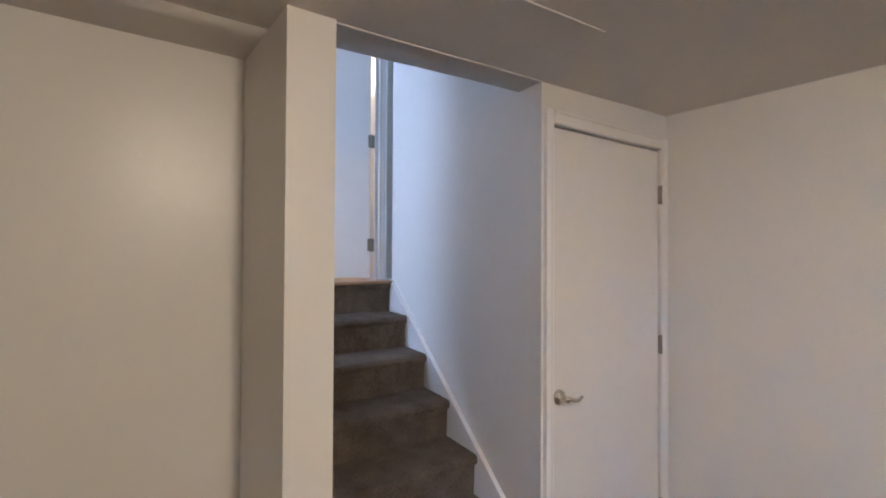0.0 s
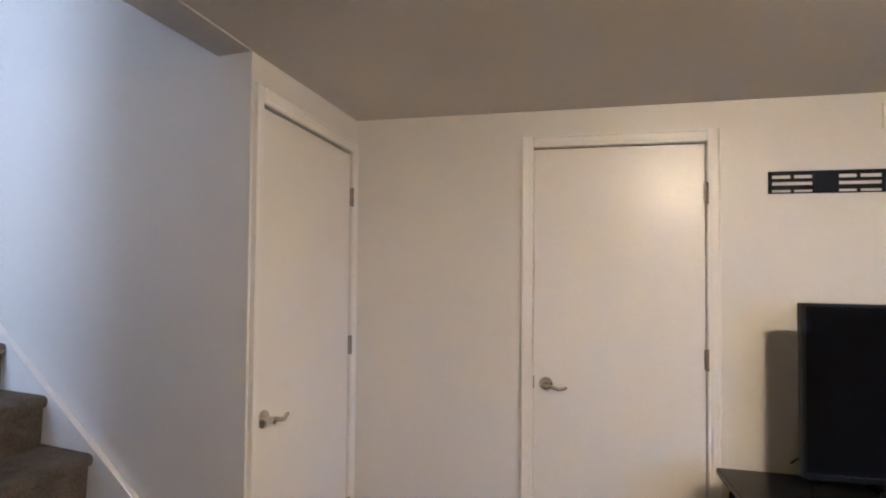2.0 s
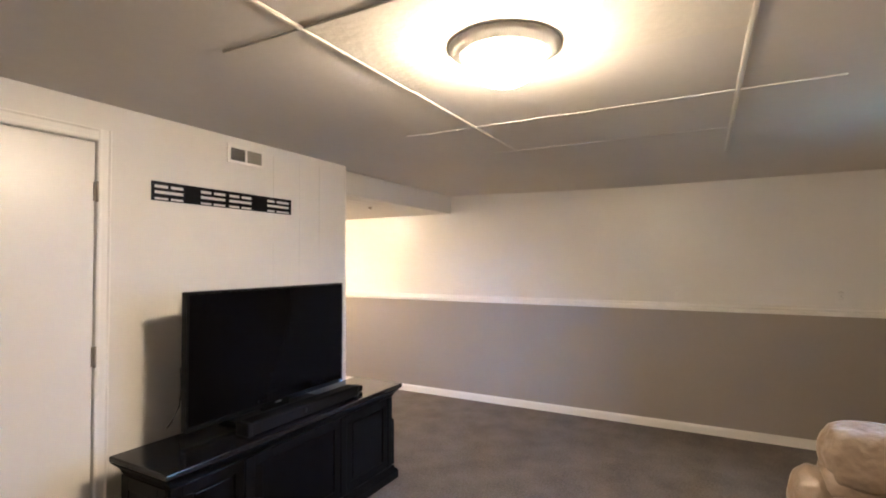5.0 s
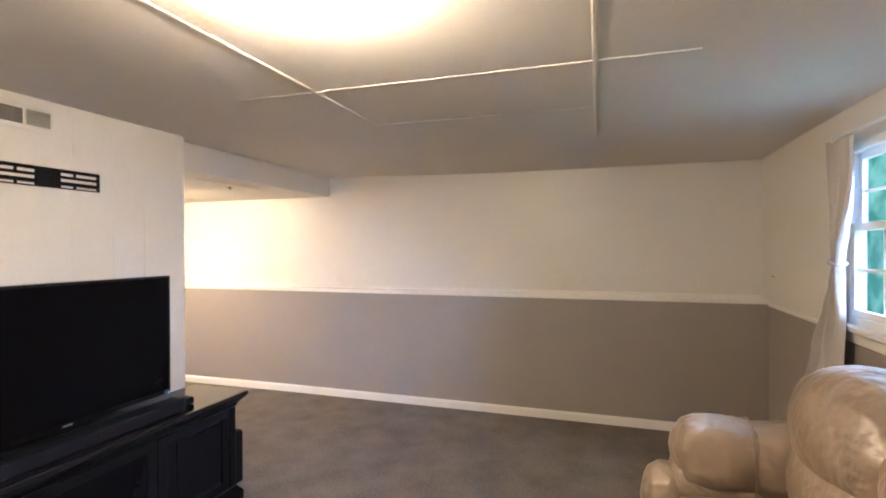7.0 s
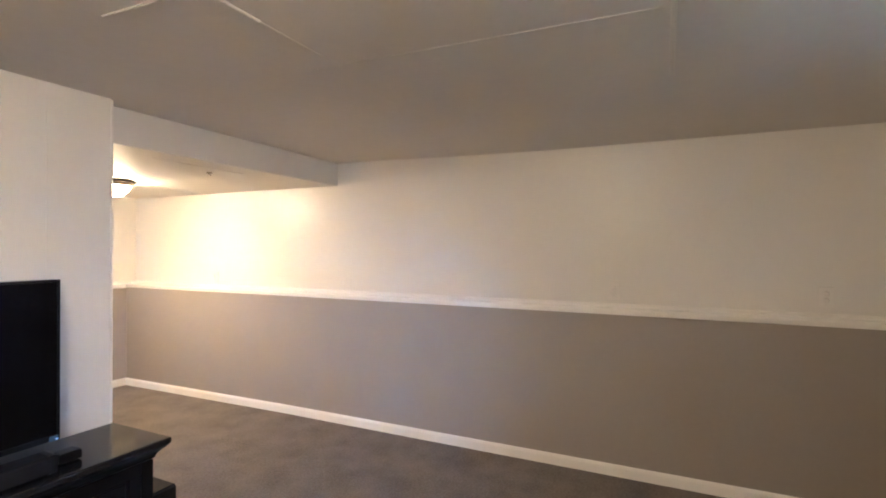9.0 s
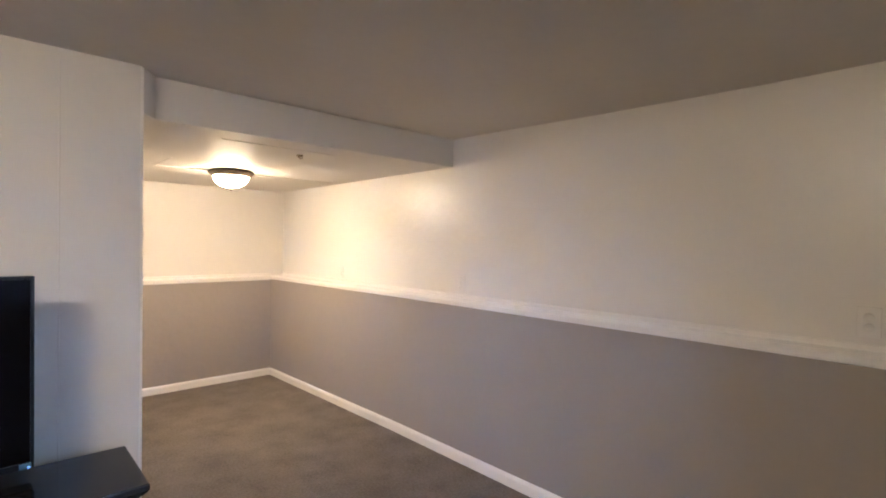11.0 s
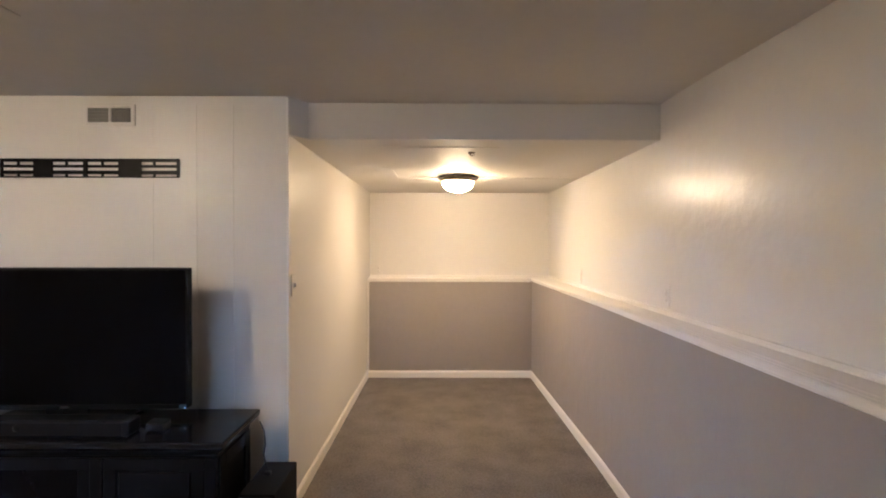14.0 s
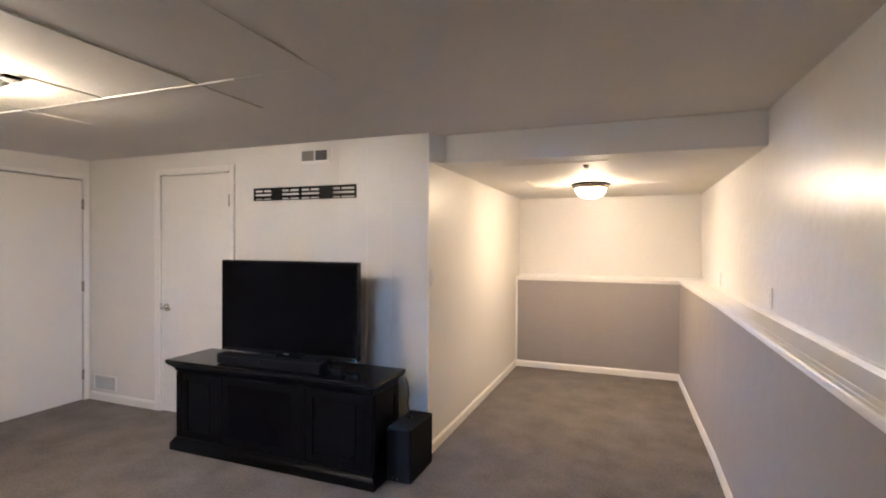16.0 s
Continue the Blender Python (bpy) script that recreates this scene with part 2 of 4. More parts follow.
def thing(name, at, label, category, group="", kind=""):
    ob = new(name)
    ob.location = at
    return tagged(ob, label, category, group, kind)


def part(name, bm, material, parent, label="", smooth=False):
    """One mesh under a thing or part; the bmesh is given in world metres."""
    ob = link(name, bm, material, smooth)
    bpy.context.view_layer.update()
    ob.parent = parent
    ob.matrix_parent_inverse = parent.matrix_world.inverted()
    if label:
        ob["label"] = label
    return ob


# ---- the plan, in metres ----
XC = -3.443          # wall with the closet door
YS = -0.935          # end of that wall at the stairs
XL, XU = 1.788, 2.013    # lower and upper face of the long wall
XM, YK = 1.838, 0.6       # lower face of the long wall in the room, and where it bends
YE, YU = 2.756, 2.95     # lower and upper face of the nook's end
YW = -3.81           # window wall
XA = -3.855          # recessed wall beside the stairs
ZS = 2.040           # underside of the nook's lowered ceiling
LEDGE = 1.092
TOP = 2.34


def ceil_z(x, y):
    def ease(t):
        t = min(1, max(0, t))
        return t * t * (3 - 2 * t)
    north = 1 - ease(-y / 1.2)
    alcove = (1 - ease((x + 3.86) / 0.9)) * ease((-y - 1.0) / 0.9)
    east = ease(x - 1.0) * ease(-y - 0.9)
    return 2.212 + 0.025 * north - 0.030 * alcove - 0.012 * east


# floor
structure("floor", bm_box((XA - 0.1, YW - 0.25, -0.12), (2.15, 3.1, 0.011)), CARPET, "worn taupe cut-pile carpet floor")

# ceiling: one slightly uneven sheet
def ceiling_sheet():
    bm = bmesh.new()
    def patch(x0, x1, y0, y1, nx, ny):
        grid = [[bm.verts.new((x0 + (x1 - x0) * i / nx, y0 + (y1 - y0) * j / ny, ceil_z(x0 + (x1 - x0) * i / nx, y0 + (y1 - y0) * j / ny))) for j in range(ny + 1)] for i in range(nx + 1)]
        for i in range(nx):
            for j in range(ny):
                bm.faces.new((grid[i][j], grid[i][j + 1], grid[i + 1][j + 1], grid[i + 1][j]))
    patch(-3.59, 2.1, -3.95, 0.16, 50, 40)
    patch(-3.95, -3.59, -3.95, -1.93, 4, 20)
    ext = bmesh.ops.extrude_face_region(bm, geom=list(bm.faces))
    for v in [e for e in ext["geom"] if isinstance(e, bmesh.types.BMVert)]:
        v.co.z = 2.30
    bmesh.ops.recalc_face_normals(bm, faces=bm.faces)
    return bm


structure("ceiling", ceiling_sheet(), CEIL, "low painted basement ceiling with thin battens", True)

# walls
D2L, D2R, DTOP = -2.519, -1.744, 2.055
D1L, D1R = -0.868, -0.056
bm = bm_box((XC - 0.12, 0, 0), (D2L, 0.12, TOP))
bm_box((D2R, 0, 0), (0, 0.12, TOP), bm=bm)
bm_box((D2L, 0, DTOP), (D2R, 0.12, TOP), bm=bm)
structure("wall_north", bm, CREAM, "cream painted panelled wall behind the television")
bm = bm_box((XC - 0.12, D1R, 0), (XC, 0, TOP))
bm_prism([(XC, YS), (XC, D1L), (XC - 0.12, D1L), (XC - 0.12, YS + 0.020)], 0, TOP, bm)
bm_box((XC - 0.12, D1L, DTOP), (XC, D1R, TOP), bm=bm)
structure("wall_west", bm, CREAM, "cream painted wall with a closet door")
structure("wall_closet_back", bm_box((XC - 0.20, D1L - 0.02, 0), (XC - 0.16, 0.1, TOP)), CREAM, "plain wall inside the closet")
structure("wall_door_back", bm_box((D2L - 0.05, 0.16, 0), (D2R + 0.05, 0.2, TOP)), CREAM, "plain wall behind the closed door")
structure("wall_nook_west", bm_box((-0.12, 0.12, 0), (0, YU + 0.1, TOP)), CREAM, "cream painted side wall of the nook")
structure("wall_east_lower", bm_prism([(XM, YW - 0.2), (2.2, YW - 0.2), (2.2, YE + 0.3), (XL, YE + 0.3), (XL, YE), (XM, YK)], 0, LEDGE - 0.022), TAUPE, "taupe painted lower foundation wall")
structure("wall_east_upper", bm_box((XU, YW - 0.2, LEDGE - 0.022), (2.2, YU + 0.2, TOP)), GLOSSY_CREAM, "cream painted upper wall set back above a ledge")
structure("wall_nook_end_lower", bm_box((0, YE, 0), (XL, YE + 0.3, LEDGE - 0.022)), TAUPE, "taupe painted lower wall at the end of the nook")
structure("wall_nook_end_upper", bm_box((0, YU, LEDGE - 0.022), (XU, YU + 0.2, TOP)), CREAM, "cream painted upper wall at the end of the nook")

# ledge board with its nosing and the strip along its back
def ledge_profile(front, back):
    s = 1 if back > front else -1
    rib = [(front + s * (c + d), LEDGE + h) for c in (0.018, 0.046) for d, h in ((-0.006, 0), (-0.004, 0.0018), (0, 0.0025), (0.004, 0.0018), (0.006, -0.001))]
    return [(front - s * 0.008, LEDGE - 0.017), (front - s * 0.008, LEDGE - 0.005), (front - s * 0.003, LEDGE)] + rib + [(back, LEDGE), (back, LEDGE - 0.022),
            (front, LEDGE - 0.022), (front - s * 0.006, LEDGE - 0.022)]
LINE = [(XM, YW), (XM, YK), (XL, YE)]
def bm_sweep(points, line):
    """Sweeps an outline of (offset, z) along a line in plan that runs mostly in y."""
    bm = bmesh.new()
    rings = [[bm.verts.new((x + u, y, z)) for u, z in points] for x, y in line]
    n = len(points)
    for a, b in zip(rings, rings[1:]):
        for i in range(n):
            bm.faces.new((a[i], a[(i + 1) % n], b[(i + 1) % n], b[i]))
    bm.faces.new(rings[0][::-1])
    bm.faces.new(rings[-1])
    bmesh.ops.recalc_face_normals(bm, faces=bm.faces)
    return bm
structure("trim_ledge_east", bm_sweep([(u if u < 0.1 else XU - XM + 0.05, z) for u, z in ledge_profile(0, 0.3)], LINE + [(XL, YU)]), TRIM, "white painted ledge board with a rounded nosing")
structure("trim_ledge_end", bm_profile(ledge_profile(YE, YU), "x", 0, XL - 0.008), TRIM, "white painted ledge board with a rounded nosing")
structure("trim_ledge_back", bm_profile([(XU, LEDGE), (XU - 0.022, LEDGE), (XU - 0.020, LEDGE + 0.008), (XU - 0.012, LEDGE + 0.018), (XU, LEDGE + 0.022)], "y", YW, YU), TRIM, "white quarter-round strip along the ledge")
structure("trim_ledge_back_end", bm_profile([(YU, LEDGE), (YU - 0.022, LEDGE), (YU - 0.012, LEDGE + 0.018), (YU, LEDGE + 0.022)], "x", 0, XU - 0.022), TRIM, "white quarter-round strip along the ledge")
structure("trim_ledge_front", bm_sweep([(0, LEDGE - 0.022), (-0.005, LEDGE - 0.022), (-0.006, LEDGE - 0.028), (-0.003, LEDGE - 0.032), (0, LEDGE - 0.034)], LINE), TRIM, "thin white bead under the ledge")
structure("trim_ledge_front_end", bm_profile([(YE, LEDGE - 0.022), (YE - 0.008, LEDGE - 0.026), (YE - 0.005, LEDGE - 0.038), (YE, LEDGE - 0.041)], "x", 0, XL - 0.01), TRIM, "thin white bead under the ledge")

# lowered nook ceiling
structure("ceiling_nook", bm_prism([(0, 0.004), (0.078, 0.12), (XU, 0.13), (XU, YU), (0, YU)], ZS, TOP), COOL, "lowered white ceiling box over the nook")

# window wall, with its opening
WX0, WX1, WZ0, WZ1 = -0.385, 0.57, 1.105, 2.02
# an inner skin round the window and a wider opening behind it
bm = bmesh.new()
for y0, y1, out in ((YW - 0.078, YW, 0.0), (YW - 0.14, YW - 0.078, 0.24)):
    bm_box((XA - 0.1, y0, LEDGE - 0.025), (WX0 - out, y1, TOP), bm=bm)
    bm_box((WX1 + out, y0, LEDGE - 0.025), (XU, y1, TOP), bm=bm)
    bm_box((WX0 - out, y0, WZ1 + out * 0.2), (WX1 + out, y1, TOP), bm=bm)
structure("wall_south_upper", bm, CREAM, "cream painted wall round the window")
structure("wall_south_lower", bm_box((XA - 0.1, YW - 0.2, 0), (XM, YW, LEDGE - 0.025)), TAUPE, "taupe painted lower wall under the window")
structure("trim_south", bm_box((0.60, YW - 0.01, LEDGE - 0.045), (XM - 0.02, YW + 0.012, LEDGE - 0.022), 0.004), TRIM, "thin white strip between the two wall colours")

# alcove beside the stairs, the stub wall and the stair well
structure("wall_alcove", bm_box((XA - 0.1, YW, 0), (XA, -1.97, TOP)), CREAM, "cream painted recessed wall beside the stairs")
structure("wall_stub", bm_box((-4.42, -1.978, 0), (-3.423, -1.833, 3.75)), CREAM, "cream painted stub wall beside the stairs")
structure("wall_stairs", bm_prism([(XC - 0.001, YS), (XC - 0.12, YS + 0.16), (-4.94, -0.60), (-4.94, YS + 0.127 * 1.495)], 0, 3.75), CREAM, "pale wall along the carpeted stairs")
structure("wall_header", bm_box((-3.59, -1.848, 2.31), (-3.445, YS, 3.75)), CREAM, "wall above the stair opening")

# ---- trim round the room ----
def skirting(name, axis, a, b, at, side):
    """A moulded baseboard along a wall face; side is the way it stands out."""
    p = [(at, 0), (at + side * 0.013, 0), (at + side * 0.013, 0.066), (at + side * 0.009, 0.076), (at + side * 0.004, 0.084), (at, 0.086)]
    structure(name, bm_profile(p, axis, a, b), TRIM, "white painted baseboard")


structure("baseboard_east", bm_sweep([(0, 0), (-0.013, 0), (-0.013, 0.066), (-0.009, 0.076), (-0.004, 0.084), (0, 0.086)], LINE), TRIM, "white painted baseboard")
skirting("baseboard_nook_end", "x", 0.013, XL, YE, -1)
skirting("baseboard_nook_west", "y", 0.003, YE, 0, 1)
skirting("baseboard_north_a", "x", XC + 0.03, D2L - 0.055, 0, -1)
skirting("baseboard_north_b", "x", D2R + 0.055, 0.0, 0, -1)
skirting("baseboard_south", "x", XA, XM - 0.013, YW, 1)
skirting("baseboard_alcove", "y", YW + 0.013, -1.985, XA, 1)
structure("trim_corner", bm_prism([(-0.004, -0.004), (0.007, -0.004), (0.007, 0.022), (-0.004, 0.022)], 0.0, ZS + 0.19), TRIM, "narrow white corner bead")
structure("trim_nook_corner", bm_box((0.0, YE - 0.02, 0.086), (0.02, YE, LEDGE - 0.041), 0.004), TRIM, "narrow white strip in the nook's corner")
for gx, gz0, gz1 in ((-0.704, 0.09, 2.19), (-0.476, 0.09, 2.19), (-0.283, 0.09, 2.19)):
    structure("trim_panel_seam", bm_prism([(gx - 0.004, 0.001), (gx - 0.001, -0.0019), (gx + 0.001, -0.0019), (gx + 0.004, 0.001)], gz0, gz1), CREAM, "painted-over panel seam")

# ceiling battens and panel joints
def batten(x0, y0, x1, y1, w=0.024, h=0.007, drop=0.0):
    bm = bmesh.new()
    n = 12
    dx, dy = (0, w / 2) if abs(x1 - x0) > abs(y1 - y0) else (w / 2, 0)
    rows = []
    for i in range(n + 1):
        t = i / n
        x, y = x0 + (x1 - x0) * t, y0 + (y1 - y0) * t
        z = ceil_z(x, y) - drop
        rows.append([bm.verts.new(c) for c in ((x - dx, y - dy, z + 0.004), (x - dx * 0.9, y - dy * 0.9, z - h * 0.6), (x - dx * 0.5, y - dy * 0.5, z - h), (x + dx * 0.5, y + dy * 0.5, z - h), (x + dx * 0.9, y + dy * 0.9, z - h * 0.6), (x + dx, y + dy, z + 0.004))])
    for a, b in zip(rows, rows[1:]):
        for k in range(5):
            bm.faces.new((a[k], a[k + 1], b[k + 1], b[k]))
    bm.faces.new(rows[0])
    bm.faces.new(rows[-1][::-1])
    bmesh.ops.recalc_face_normals(bm, faces=bm.faces)
    structure("trim_batten", bm, BATTEN, "thin white painted ceiling batten")


batten(-2.55, -1.385, -0.36, -1.372, 0.024, 0.007)
batten(-0.36, -1.372, 0.09, -1.368, 0.014, 0.002)
batten(-2.3, -2.61, 0.72, -2.57, 0.02, 0.005)
batten(-1.85, -1.02, -1.845, -2.75, 0.016, 0.006)
batten(-1.215, -1.386, -1.21, -2.60, 0.009, 0.0025)
batten(-0.585, -0.95, -0.56, -2.95, 0.016, 0.005)
batten(0.055, -1.22, 0.085, -2.56, 0.010, 0.002)
batten(-2.49, -1.15, -2.48, -2.30, 0.008, 0.0018)
batten(-3.440, -1.846, -3.443, -0.94, 0.012, 0.004)
batten(-3.04, -1.58, -3.02, -1.12, 0.009, 0.003)
# the rougher panel round the lamp
bm = bmesh.new()
nx, ny = 8, 14
gridv = [[bm.verts.new((-1.843 + 0.626 * i / nx, -2.60 + 1.22 * j / ny, ceil_z(-1.843 + 0.626 * i / nx, -2.60 + 1.22 * j / ny) - 0.004)) for j in range(ny + 1)] for i in range(nx + 1)]
for i in range(nx):
    for j in range(ny):
        bm.faces.new((gridv[i][j], gridv[i][j + 1], gridv[i + 1][j + 1], gridv[i + 1][j]))
ext = bmesh.ops.extrude_face_region(bm, geom=list(bm.faces))
for v in [e for e in ext["geom"] if isinstance(e, bmesh.types.BMVert)]:
    v.co.z += 0.02
bmesh.ops.recalc_face_normals(bm, faces=bm.faces)
structure("ceiling_panel", bm, STUCCO, "stippled ceiling panel round the lamp")
# joints in the nook ceiling
structure("trim_nook_joint", bm_box((0.45, 0.335, ZS - 0.003), (1.15, 0.347, ZS + 0.002)), COOL, "painted joint in the nook ceiling")
structure("trim_nook_joint", bm_box((0.42, 1.70, ZS - 0.003), (XU - 0.02, 1.712, ZS + 0.002)), COOL, "painted joint in the nook ceiling")
structure("trim_nook_joint", bm_box((0.42, 1.25, ZS - 0.003), (0.432, 1.70, ZS + 0.002)), COOL, "painted joint in the nook ceiling")


# ---- doors ----
def lever_handle(parent, at, out, along):
    """A lever on a round rose: out is the way it stands off the leaf, along the way the lever points."""
    at, out, along = Vector(at), Vector(out), Vector(along)
    turn = out.to_track_quat("Z", "Y").to_matrix().to_4x4()
    bm = bm_lathe([(0, 0.0), (0.033, 0.0), (0.033, 0.004), (0.030, 0.009), (0.018, 0.012), (0.013, 0.02), (0.012, 0.045), (0.014, 0.05), (0, 0.052)], seg=28)
    bmesh.ops.transform(bm, matrix=Matrix.Translation(at) @ turn, verts=bm.verts)
    rose = part("handle", bm, NICKEL, parent, "satin nickel lever handle", True)
    b = at + out * 0.045
    up = Vector((0, 0, 1))
    pts = [b, b + along * 0.018 - up * 0.001, b + along * 0.042 - up * 0.009 + out * 0.004, b + along * 0.062 - up * 0.013 + out * 0.004, b + along * 0.082 - up * 0.009, b + along * 0.098 - up * 0.002]
    part("lever", bm_tube(pts, [0.009, 0.0095, 0.009, 0.0085, 0.0085, 0.005], 12), NICKEL, rose, smooth=True)


def hinge(parent, a, b, pin):
    h = part("hinge", bm_box(a, b, 0.001, 1), HINGE, parent, "dull brass hinge")
    part("pin", bm_tube([(pin[0], pin[1], a[2] - 0.003), (pin[0], pin[1], b[2] + 0.003)], 0.006, 10), HINGE, h, smooth=True)


def casing_outline():
    return [(0, 0), (0.055, 0), (0.055, 0.018), (0.050, 0.019), (0.042, 0.014), (0.02, 0.011), (0.008, 0.012), (0.002, 0.009), (0, 0.006)]


def door_north():
    d = thing("door_2", ((D2L + D2R) / 2, 0, 0), "closed flat white slab door with a satin lever", "door", kind="structure")
    part("leaf", bm_box((D2L + 0.003, 0.006, 0.014), (D2R - 0.005, 0.042, DTOP - 0.006), 0.003), DOOR, d)
    part("stop", bm_box((D2L - 0.001, 0.044, 0), (D2L + 0.02, 0.11, DTOP)), TRIM, d)
    part("stop", bm_box((D2R - 0.02, 0.044, 0), (D2R + 0.001, 0.11, DTOP)), TRIM, d)
    for s, x in ((-1, D2L), (1, D2R)):
        part("casing", bm_prism_z([(x + s * u, -v) for u, v in casing_outline()], 0, DTOP + 0.055), TRIM, d)
    part("casing", bm_profile([(-v, DTOP + u) for u, v in casing_outline()], "x", D2L - 0.0, D2R + 0.0), TRIM, d)
    for z in (1.82, 1.064, 0.25):
        hinge(d, (D2R - 0.012, -0.004, z - 0.045), (D2R + 0.010, 0.004, z + 0.045), (D2R - 0.001, -0.008))
    lever_handle(d, (-2.457, 0.006, 0.914), (0, -1, 0), (1, 0, 0))
    part("latch_plate", bm_box((D2L + 0.001, 0.001, 0.89), (D2L + 0.007, 0.0055, 0.95)), HINGE, d)
    # dark strip painted in as the shade under the leaf
    part("under_door_shade", bm_box((D2L + 0.006, 0.03, 0.001), (D2R - 0.006, 0.04, 0.013)), GAP_SHADE_CLIP, d)


def door_west():
    d = thing("door_1", (XC, (D1L + D1R) / 2, 0), "closed flat white closet door with a satin lever", "door", kind="structure")
    part("leaf", bm_box((XC - 0.042, D1L + 0.006, 0.014), (XC - 0.006, D1R - 0.006, DTOP - 0.009), 0.003), DOOR, d)
    part("stop", bm_box((XC - 0.11, D1L - 0.001, 0), (XC - 0.044, D1L + 0.02, DTOP)), TRIM, d)
    part("casing", bm_prism_z([(XC + v, D1L - u) for u, v in casing_outline()], 0, DTOP + 0.055), TRIM, d)
    part("casing", bm_prism_z([(XC + v, D1R + u * 0.86) for u, v in casing_outline()], 0, DTOP + 0.055), TRIM, d)
    part("casing", bm_profile([(XC + v, DTOP + u) for u, v in casing_outline()], "y", D1L, D1R), TRIM, d)
    for z in (1.825, 1.068, 0.25):
        hinge(d, (XC - 0.004, D1R - 0.012, z - 0.045), (XC + 0.004, D1R + 0.010, z + 0.045), (XC + 0.008, D1R - 0.001))
    lever_handle(d, (XC - 0.006, -0.822, 0.925), (1, 0, 0), (0, 1, 0))
    part("latch_plate", bm_box((XC - 0.0055, D1L + 0.001, 0.915), (XC - 0.001, D1L + 0.007, 0.975)), HINGE, d)


door_north()
door_west()


# ---- stairs ----
def stairs():
    st = thing("stairs", (-3.9, -1.4, 0), "straight flight of stairs in brown carpet", "stairs", kind="structure")
    rise, run, x3 = 0.1907, 0.26, -3.86
    for k in range(1, 8):
        xn = x3 - run * (k - 3)
        z = rise * k
        yr = YS + 0.127 * (XC - xn) - 0.030
        yb = YS + 0.127 * (XC - xn + run) - 0.030
        if xn > XC:
            yr = yb = YS - 0.04
        bm = bmesh.new()
        back = xn - run - 0.05
        prof = [(xn - 0.03, z - rise), (xn - 0.022, z - 0.05), (xn - 0.004, z - 0.042), (xn + 0.004, z - 0.022), (xn - 0.002, z - 0.006), (xn - 0.02, z), (back, z), (back, z - rise)]
        lo = [bm.verts.new((x, -1.85, zz)) for x, zz in prof]
        hi = [bm.verts.new((x, yr + (yb - yr) * (xn - x) / run, zz)) for x, zz in prof]
        for i in range(len(prof)):
            j = (i + 1) % len(prof)
            bm.faces.new((lo[i], lo[j], hi[j], hi[i]))
        bm.faces.new(lo[::-1])
        bm.faces.new(hi)
        bmesh.ops.recalc_face_normals(bm, faces=bm.faces)
        part("step", bm, STAIR_CARPET, st)
    # sloped skirt board on the wall side
    a = Vector((XC - 0.10, YS + 0.127 * 0.10 - 0.003, 0.36))
    b = Vector((-4.92, YS + 0.127 * 1.477 - 0.003, 1.36))
    bm = bmesh.new()
    off = Vector((0.02, -0.16, 0)).normalized() * 0.026
    quad = [a + Vector((0, 0, -0.30)), b + Vector((0, 0, -0.30)), b + Vector((0, 0, 0.0)), a + Vector((0, 0, -0.004))]
    f = [bm.verts.new(p) for p in quad]
    g2 = [bm.verts.new(p + off) for p in quad]
    for i in range(4):
        j = (i + 1) % 4
        bm.faces.new((f[i], f[j], g2[j], g2[i]))
    bm.faces.new(f)
    bm.faces.new(g2[::-1])
    bmesh.ops.recalc_face_normals(bm, faces=bm.faces)
    part("skirt_board", bm, TRIM, st, "sloped white skirt board")
    part("nosing", bm_box((-4.96, -1.848, 1.326), (-4.885, -0.765, 1.348), 0.008), WOODFLOOR, st, "honey oak landing nosing")


stairs()

# upstairs landing and hall
ZF = 1.338
structure("floor_landing", bm_box((-7.0, -3.6, 1.15), (-4.96, -0.2, ZF)), WOODFLOOR, "honey oak landing floor")
structure("floor_hall", bm_box((-4.96, -3.6, 1.15), (-3.97, -1.99, ZF)), WOODFLOOR, "honey oak hall floor")
bm = bm_box((-5.37, -3.6, ZF), (-5.25, -1.50, 3.75))
bm_box((-5.37, -0.70, ZF), (-5.25, -0.2, 3.75), bm=bm)
bm_box((-5.37, -1.50, ZF + 2.05), (-5.25, -0.70, 3.75), bm=bm)
structure("wall_landing", bm, CREAM, "pale wall with a door at the head of the stairs")
structure("wall_landing_side", bm_box((-7.0, -0.30, ZF), (-4.94, -0.2, 3.75)), CREAM, "pale wall beside the landing")
structure("wall_hall_side", bm_box((-3.97, -3.6, ZF), (-3.87, -1.99, 3.75)), CREAM, "pale wall of the hall")
structure("wall_room_back", bm_box((-7.0, -3.6, ZF), (-6.9, -0.2, 3.75)), CREAM, "pale wall of the room upstairs")
bm = bm_box((-7.0, -3.7, ZF), (-5.20, -3.6, 3.75))
bm_box((-4.15, -3.7, ZF), (-3.87, -3.6, 3.75), bm=bm)
bm_box((-5.20, -3.7, ZF), (-4.15, -3.6, ZF + 0.6), bm=bm)
bm_box((-5.20, -3.7, 3.5), (-4.15, -3.6, 3.75), bm=bm)
structure("wall_hall_window", bm, CREAM, "pale wall with a tall hall window")
structure("ceiling_hall", bm_box((-7.0, -3.7, 3.75), (-3.4, -0.2, 3.85)), CEIL, "white ceiling upstairs")
structure("backdrop_upstairs", bm_box((-5.6, -4.1, 1.6), (-3.9, -4.09, 3.9)), HAZE, "bright overcast sky outside the hall window")

